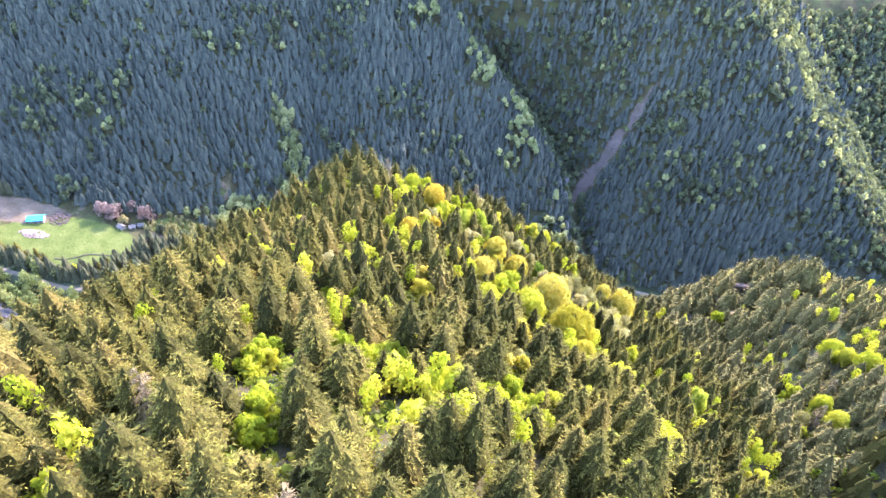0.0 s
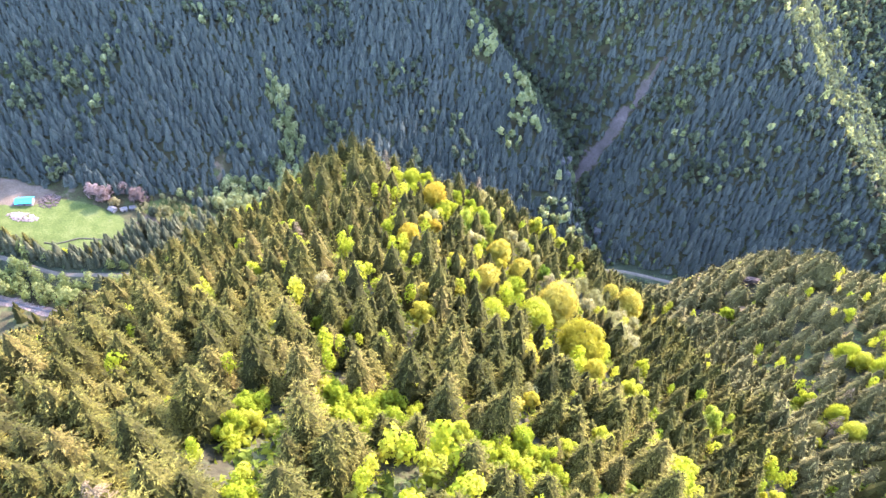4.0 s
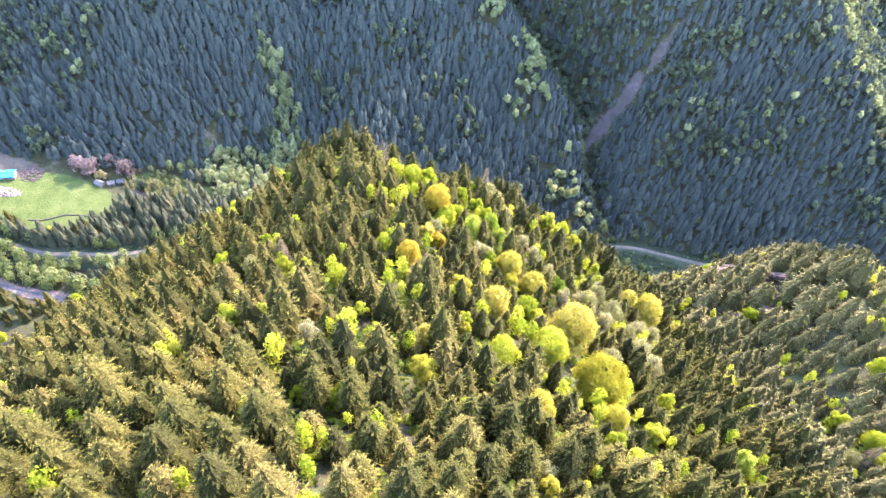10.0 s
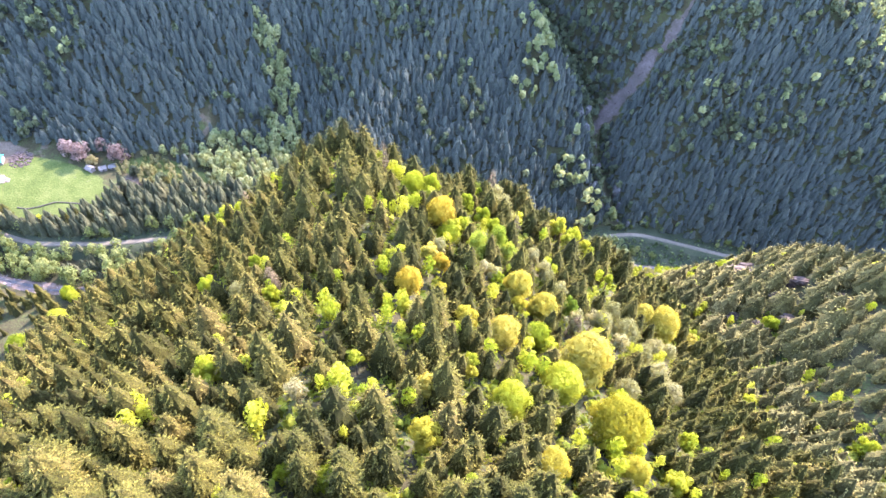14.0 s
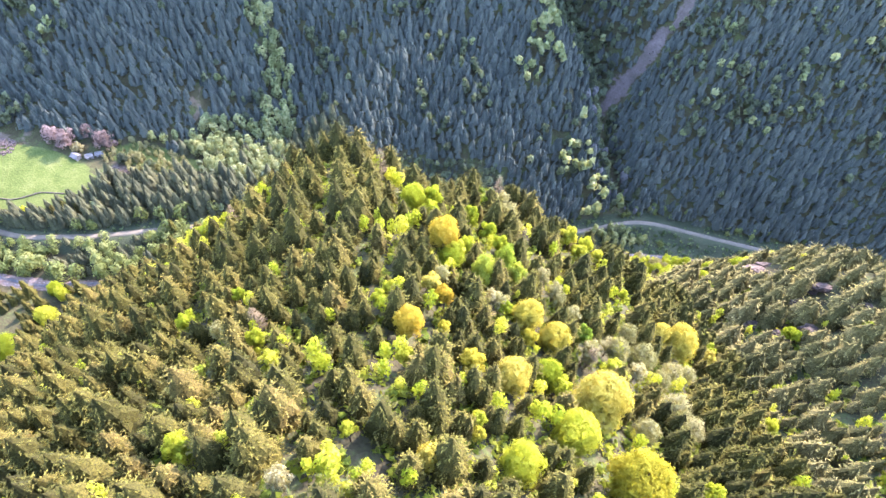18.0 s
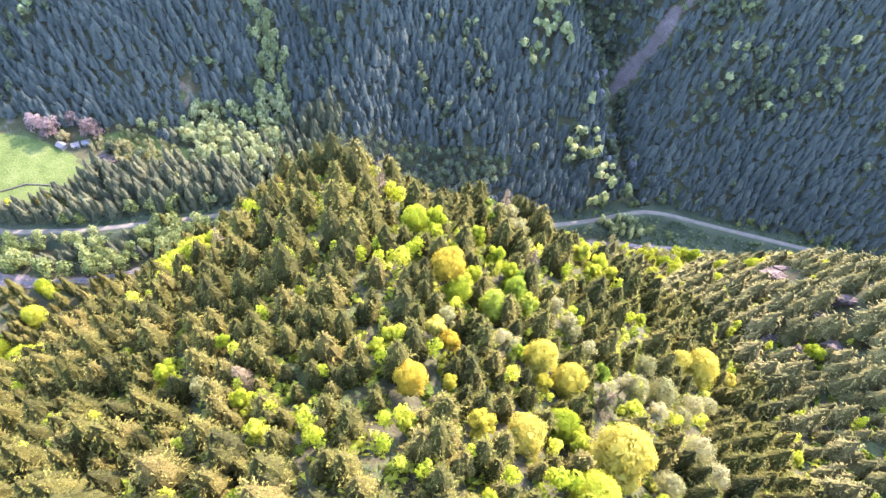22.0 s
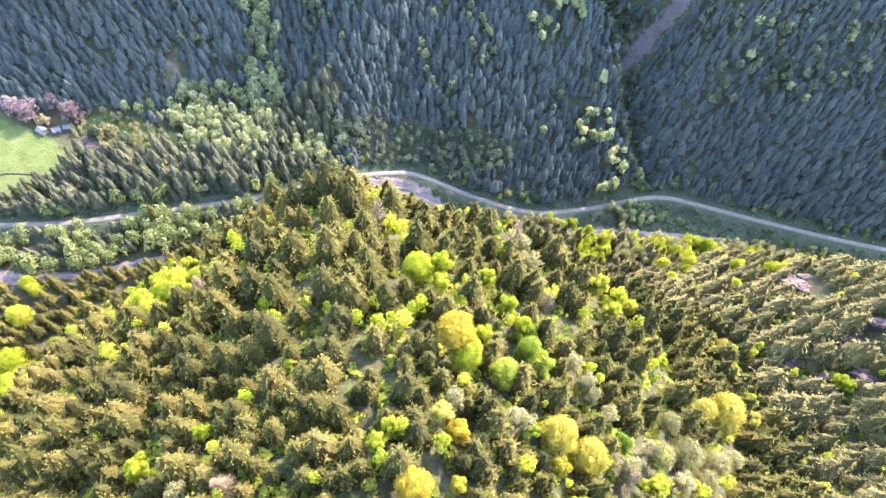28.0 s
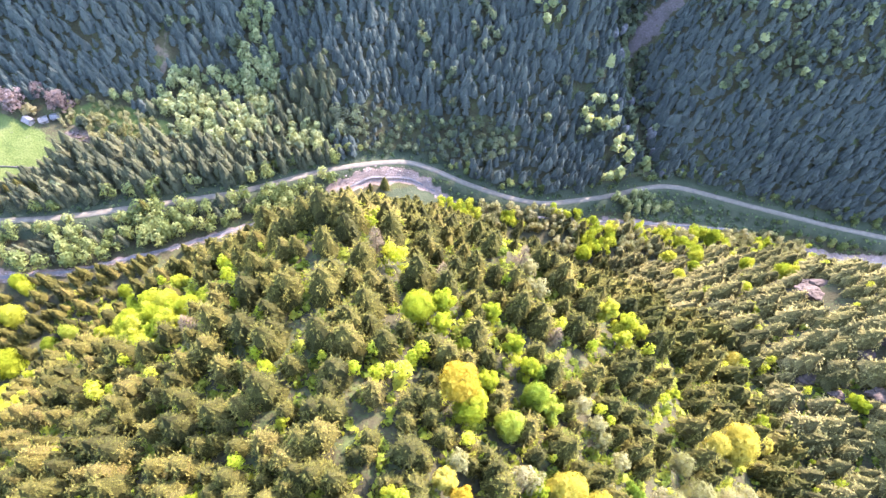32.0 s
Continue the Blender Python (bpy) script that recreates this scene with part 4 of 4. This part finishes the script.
keep = bean(x, y, 117, 333, 19, 6) < 1
x, y = x[keep], y[keep]
r = 2.3 + 0.8 * hash01(x, y, 89)
forest("alder_clump", small, x, y, r, r * 1.15, leaves_wood["grove"], "pale green rounded alders between the road and the river", "shrub", 90)
x, y = scatter(-8, 232, 280, 326, 3.2, 96)
v = y - line_y(x, RIVER)
keep = (v < 4.5) & (v > np.where(x < 60, -9, -24)) & (hash01(x, y, 97) < 0.55 + 0.5 * patches(x, y, 14, 98)) & ((covers(x, y)["gravel"] < 0.4) | (v < -3) | (x < 90))
x, y = x[keep], y[keep]
r = 1.8 + 1.5 * hash01(x, y, 99)
pick = patches(x, y, 12, 100) > 0.52
forest("river_bushes", small, x[pick], y[pick], r[pick], r[pick] * 1.2, leaves_wood["lime"], "bright lime-green bushes at the foot of the ridge", "shrub", 101)
forest("river_bushes", small, x[~pick], y[~pick], r[~pick], r[~pick] * 1.2, leaves_wood["pale"], "pale yellow-green bushes along the river bank", "shrub", 102)

# spruces along the upper side of the road
x, y = scatter(-340, -62, 262, 345, 3.9, 81)
d = y - line_y(x, ROAD)
keep = (d > 5.5) & (d < 14) & (hash01(x, y, 82) < 0.62)
x, y = x[keep], y[keep]
s = 0.6 + 0.5 * hash01(x, y, 83)
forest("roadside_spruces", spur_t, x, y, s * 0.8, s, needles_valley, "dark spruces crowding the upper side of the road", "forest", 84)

# yellow-green bushes on the terrace above the road
x, y = scatter(-222, -168, 312, 348, 3.0, 67)
keep = (bean(x, y, -194, 333, 27, 14) < 1) & (hash01(x, y, 68) < 0.95) & (bean(x, y, -209, 323, 8, 6) > 1)
x, y = x[keep], y[keep]
r = 0.9 + 1.3 * hash01(x, y, 69)
forest("terrace_bushes", small, x, y, r, r, leaves_wood["pale"], "yellow-green bushes on the terrace by the huts", "shrub", 70)

# single broadleaved trees
shapes = {}
LABEL = {"gold": "golden-yellow domed broadleaved tree in fresh leaf among spruces", "orange": "orange-brown broadleaved tree in young leaf among spruces",
         "lime": "bright lime-green broadleaved tree in fresh leaf among spruces", "green": "mid-green broadleaved tree among spruces", "pale": "pale beige-green broadleaved tree just coming into leaf"}
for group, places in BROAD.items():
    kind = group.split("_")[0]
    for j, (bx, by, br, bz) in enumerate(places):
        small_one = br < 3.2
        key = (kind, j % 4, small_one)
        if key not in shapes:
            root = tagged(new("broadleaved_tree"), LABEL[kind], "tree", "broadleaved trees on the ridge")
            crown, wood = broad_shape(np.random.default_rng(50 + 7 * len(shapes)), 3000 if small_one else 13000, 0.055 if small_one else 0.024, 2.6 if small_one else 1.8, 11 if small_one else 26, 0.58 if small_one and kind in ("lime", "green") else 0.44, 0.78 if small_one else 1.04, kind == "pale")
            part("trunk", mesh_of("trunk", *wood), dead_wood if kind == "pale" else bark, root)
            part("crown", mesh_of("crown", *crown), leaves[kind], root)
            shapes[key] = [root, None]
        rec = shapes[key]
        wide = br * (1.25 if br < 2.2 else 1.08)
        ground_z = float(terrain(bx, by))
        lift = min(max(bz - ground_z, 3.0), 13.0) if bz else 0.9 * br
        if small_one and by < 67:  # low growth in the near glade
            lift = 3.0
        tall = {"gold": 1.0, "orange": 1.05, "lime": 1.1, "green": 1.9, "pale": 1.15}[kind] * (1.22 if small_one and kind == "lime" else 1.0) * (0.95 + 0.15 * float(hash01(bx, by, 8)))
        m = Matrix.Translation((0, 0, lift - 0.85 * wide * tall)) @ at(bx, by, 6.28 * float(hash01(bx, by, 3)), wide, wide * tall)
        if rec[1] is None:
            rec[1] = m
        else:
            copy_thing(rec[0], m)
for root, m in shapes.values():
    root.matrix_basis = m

for i, (bx, by, h) in enumerate(DEAD):
    root = tagged(new("dead_spruce"), "bare grey dead spruce with drooping branches", "dead tree", "dead spruces")
    part("trunk", mesh_of("trunk", *bare_shape(np.random.default_rng(80 + i), h, 3.0)), dead_wood, root)
    root.matrix_basis = at(bx, by, i, 1, 1)

# ---- rocks and stones ----
def stone(rg, size, flat=0.7, cuts=1, rough=0.22):
    """A broken stone: a ball cut by chance planes."""
    bm = bmesh.new()
    bmesh.ops.create_icosphere(bm, subdivisions=cuts + 1, radius=1.0)
    planes = [(Vector(rg.normal(size=3)).normalized(), 0.55 + 0.35 * rg.random()) for _ in range(9)]
    for v in bm.verts:
        for nrm, d in planes:
            k = v.co.dot(nrm) - d
            if k > 0:
                v.co -= nrm * k
        v.co *= 1 + rough * (rg.random() - 0.5)
        v.co = Vector((v.co.x * size[0], v.co.y * size[1], v.co.z * size[2] * flat))
    v = np.array([q.co for q in bm.verts])
    f = np.array([[q.index for q in p.verts] for p in bm.faces])
    bm.free()
    return v, f


rg = np.random.default_rng(91)
for i, (bx, by, br) in enumerate(ROCKS):
    root = tagged(new("rock_outcrop"), "weathered brown rock ledge jutting from the wooded spur", "rock", "rock ledges on the spur")
    for k in range(3):
        s = br * (0.85 - 0.15 * k)
        ox, oy = (rg.random() - 0.5) * br * 0.9, (rg.random() - 0.6) * br * 0.7
        slab = part("slab", mesh_of("slab", *stone(rg, (s * 1.35, s * 0.75, s * 0.62), 0.85, 2, 0.26)), ledge_rock, root)
        slab.location = (ox, oy, float(terrain(bx + ox, by + oy) - terrain(bx, by)) + 0.5)
        slab.rotation_euler = (0.3 * rg.random() - 0.5, 0.25 * rg.random(), 0.5 * rg.random() - 0.4)
    root.location = (bx, by, float(terrain(bx, by)))

pebbles = [stone(rg, (1, 0.85, 0.7), 0.75, 0, 0.3) for _ in range(7)]
x, y = scatter(-420, 330, 225, 350, 1.55, 92)
cv = covers(x, y)
keep = (cv["gravel"] > 0.35) & (hash01(x, y, 5) < 0.75) & (np.abs(y - line_y(x, RIVER)) > 1.0)
x, y = x[keep], y[keep]
s = 0.28 + 0.9 * hash01(x, y, 6) ** 4
forest("river_boulders", pebbles, x, y, s, s * 0.8, stone_pale, "pale pinkish boulders and cobbles along the river bed", "stones", 93)
x, y = scatter(100, 225, 425, 545, 2.2, 94)
keep = (scree_cover(x, y) > 0.4) & (hash01(x, y, 5) < 0.6)
x, y = x[keep], y[keep]
s = 0.35 + 1.0 * hash01(x, y, 6) ** 3
forest("scree_blocks", pebbles, x, y, s, s * 0.8, rock, "grey-brown broken blocks on the scree chute", "stones", 95)
CRAGS = ((108, 352, 4), (112, 360, 5), (104, 372, 5), (99, 386, 6), (106, 398, 5), (126, 366, 4), (103, 410, 5), (124, 377, 5), (113, 402, 4), (101, 424, 6), (97, 438, 5), (104, 446, 6), (99, 463, 6), (92, 476, 5), (109, 386, 4), (117, 366, 3.5), (86, 492, 6), (132, 354, 3))
for i, (bx, by, br) in enumerate(CRAGS):
    crag = tagged(part("creek_crag", mesh_of("crag", *stone(rg, (br * 0.6, br * 0.7, br * 1.25), 1.0, 2, 0.2)), rock_grey), "grey rock face beside the creek gorge", "rock", "crags of the creek gorge")
    crag.location = (bx, by, float(terrain(bx, by)) + 1.5)
creek = tagged(part("creek", ribbon("creek", [(131, 351), (126, 358), (121, 368), (117, 380), (113, 396), (112, 410), (114, 430)], ((-1.1, -0.2), (0, 0.1), (1.1, -0.2)), lambda x, y: terrain(x, y) + 0.35, 1.5), white_water()),
               "thin white creek tumbling down the gorge to the road", "creek", kind="structure")

# ---- the farm on the meadow ----
plaster = rough_stuff("grey_boards", ((0.3, (0.085, 0.072, 0.060)), (0.7, (0.17, 0.150, 0.128))), 1.5)
tin_blue = rough_stuff("blue_roof_sheet", ((0.3, (0.01, 0.36, 0.50)), (0.6, (0.02, 0.50, 0.66)), (0.8, (0.08, 0.58, 0.72))), 0.6, 0.45, 0.1)
tin_grey = rough_stuff("pale_roof_sheet", ((0.3, (0.052, 0.047, 0.040)), (0.7, (0.105, 0.096, 0.084))), 0.8, 0.5, 0.1)
dark = rough_stuff("dark_boards", ((0.3, (0.03, 0.025, 0.02)), (0.7, (0.07, 0.055, 0.045))), 2.0)


def box(x0, x1, y0, y1, z0, z1):
    v = [(x, y, z) for z in (z0, z1) for y in (y0, y1) for x in (x0, x1)]
    return np.array(v, float), np.array([(0, 2, 3), (0, 3, 1), (4, 5, 7), (4, 7, 6), (0, 1, 5), (0, 5, 4), (2, 6, 7), (2, 7, 3), (0, 4, 6), (0, 6, 2), (1, 3, 7), (1, 7, 5)])


def gable_roof(w, d, eave, rise, over, thick):
    """Two slabs with a ridge along x and ribs down the sheets."""
    out = []
    for sg in (-1, 1):
        y0, y1 = 0.0, sg * (d / 2 + over)
        drop = rise * (d / 2 + over) / (d / 2)
        a = [(-w / 2 - over, y0, eave + rise), (w / 2 + over, y0, eave + rise), (w / 2 + over, y1, eave + rise - drop), (-w / 2 - over, y1, eave + rise - drop)]
        v = np.array(a + [(p[0], p[1], p[2] + thick) for p in a], float)
        f = [(0, 1, 2), (0, 2, 3), (4, 6, 5), (4, 7, 6)] + [t for i in range(4) for j in [(i + 1) % 4] for t in ((i, i + 4, j + 4), (i, j + 4, j))]
        out.append((v, np.array(f)))
        for k in range(int(w / 0.8)):
            x = -w / 2 - over + 0.4 + k * 0.8
            b = [(x, y0, eave + rise + thick), (x + 0.08, y0, eave + rise + thick), (x + 0.08, y1, eave + rise - drop + thick), (x, y1, eave + rise - drop + thick)]
            v = np.array(b + [(p[0], p[1], p[2] + 0.06) for p in b], float)
            out.append((v, np.array(f)))
    return joined(out)


def hut(name, label, x, y, turn, w, d, eave, rise, roof_mat):
    root = tagged(new(name), label, "building")
    walls = [box(-w / 2, w / 2, -d / 2, -d / 2 + 0.15, -1.5, eave), box(-w / 2, w / 2, d / 2 - 0.15, d / 2, -1.5, eave), box(-w / 2, -w / 2 + 0.15, -d / 2 + 0.15, d / 2 - 0.15, -1.5, eave), box(w / 2 - 0.15, w / 2, -d / 2 + 0.15, d / 2 - 0.15, -1.5, eave)]
    for sx in (-1, 1):
        tri = np.array([(sx * (w / 2 - t), yy, zz) for t in (0, 0.15) for yy, zz in ((-d / 2, eave), (d / 2, eave), (0, eave + rise - 0.02))], float)
        walls.append((tri, np.array([(0, 1, 2), (3, 5, 4), (0, 3, 4), (0, 4, 1), (1, 4, 5), (1, 5, 2), (2, 5, 3), (2, 3, 0)])))
    part("wall", mesh_of("wall", *joined(walls)), plaster, root)
    part("roof", mesh_of("roof", *gable_roof(w, d, eave, rise, 0.5, 0.08)), roof_mat, root)
    part("door", mesh_of("door", *box(-0.5, 0.5, -d / 2 - 0.06, -d / 2 - 0.003, -0.1, 2.0)), dark, root)
    part("window", mesh_of("window", *box(w * 0.22, w * 0.22 + 0.8, -d / 2 - 0.05, -d / 2 - 0.003, 1.1, 1.9)), dark, root)
    root.matrix_basis = pose(x, y, float(terrain(x, y)), 0, 0, turn)
    return root


hut("barn", "wooden barn with a bright turquoise-blue sheet roof beside the meadow", -289, 322, 14, 10, 6, 2.6, 1.6, tin_blue)
hut("hut", "small weathered wooden hut with a pale tin roof", -233, 327, -25, 4.6, 3.6, 2.1, 1.1, tin_grey)
hut("hut", "small weathered wooden hut with a pale tin roof", -226, 329, 30, 3.8, 3.0, 2.0, 1.0, tin_grey)
hut("hut", "low grey shed with a tin roof beside the huts", -221, 332, 20, 4.0, 3.0, 1.9, 0.8, tin_grey)


def heap(name, label, cx, cy, rx, ry, count, size, mat, seed):
    rg = np.random.default_rng(seed)
    a, r = rg.random(count) * 6.28, np.sqrt(rg.random(count))
    x, y = cx + rx * r * np.cos(a), cy + ry * r * np.sin(a)
    vs = []
    for px, py, pr in zip(x, y, r):
        s = size * (0.5 + rg.random())
        v, f = pebbles[int(rg.integers(0, 7))]
        vs.append((v * s + (px, py, float(terrain(px, py)) + (1 - pr) * size * 1.4), f))
    return tagged(part(name, mesh_of(name, *joined(vs)), mat), label, "stones")


heap("stone_pile", "long heap of pale cleared stones at the edge of the meadow", -285, 309, 10, 4, 170, 0.85, stone_pale, 101)
heap("rubble_heap", "grey-brown rubble heap beside the barn", -276, 327, 7, 7, 160, 0.8, rock, 102)
heap("stone_pile", "small heap of pale stones on bare soil", -315, 315, 4, 2.5, 40, 0.7, stone_pale, 103)
heap("rubble_heap", "dark heap of stones and brush on the terrace", -208, 321, 7, 5, 110, 0.8, rock, 104)
pieces = []
for i, (wx, wy) in enumerate(along([(-262, 290), (-256, 290), (-250, 293), (-243, 298), (-236, 299), (-226, 300), (-214, 301)], 0.9)):
    v, f = pebbles[i % 7]
    pieces.append((v * (0.75, 0.6, 0.9) + (wx, wy, float(terrain(wx, wy)) + 0.35), f))
tagged(part("field_wall", mesh_of("field_wall", *joined(pieces)), dark), "low dark dry-stone wall across the meadow", "wall")

for i, (bx, by, br, kind, name, label) in enumerate((
    (-219, 339, 7.0, "pink", "blossom_tree", "pinkish-grey fruit tree in blossom at the meadow's edge"),
    (-240, 335, 7.0, "pink", "blossom_tree", "pinkish-grey fruit tree in blossom at the meadow's edge"),
    (-249, 337, 6.2, "pink", "blossom_tree", "pinkish-grey fruit tree in blossom at the meadow's edge"),
    (-234, 333, 3.8, "pale", "fruit_tree", "pale beige fruit tree coming into leaf by the huts"),
    (-230, 343, 4.5, "pink", "blossom_tree", "pinkish-grey fruit tree in blossom at the meadow's edge"),
    (-206, 330, 4.0, "grey", "alder_tree", "grey-green alder on the terrace"),
    (-198, 334, 3.6, "pale", "broadleaved_tree", "pale yellow-green broadleaved tree on the terrace"),
    (-190, 330, 3.6, "grey", "alder_tree", "grey-green alder on the terrace"),
    (-215, 305, 3.2, "lime", "broadleaved_tree", "bright green bushy tree at the meadow's lower edge"),
    (-246, 283, 3.0, "lime", "broadleaved_tree", "bright green bushy tree at the meadow's lower edge"),
)):
    root = tagged(new(name), label, "tree", "trees round the meadow")
    crown, wood = broad_shape(np.random.default_rng(120 + i), 1500, 0.075, 0.6, 18, 0.58, 0.7, kind == "pink")
    part("trunk", mesh_of("trunk", *wood), bark, root)
    part("crown", mesh_of("crown", *crown), leaves[kind], root)
    root.matrix_basis = at(bx, by, i, br, br)

# a row of spruces between the meadow and the road
for i, (bx, by, s) in enumerate(((-286, 284, 0.85), (-280, 286, 1.0), (-275, 285, 0.8), (-291, 287, 0.9), (-266, 283, 1.15), (-261, 282, 0.95), (-298, 290, 0.9), (-228, 284, 0.8), (-222, 286, 0.9), (-235, 282, 0.75), (-216, 287, 0.8), (-162, 284, 1.0), (-208, 290, 0.85))):
    t = copy_thing(kinds[i % 5], at(bx, by, i, s * 0.86 / 0.95, s / 0.95))
    tagged(t, "dark spruce standing between the meadow and the road", "tree", "spruces by the road")
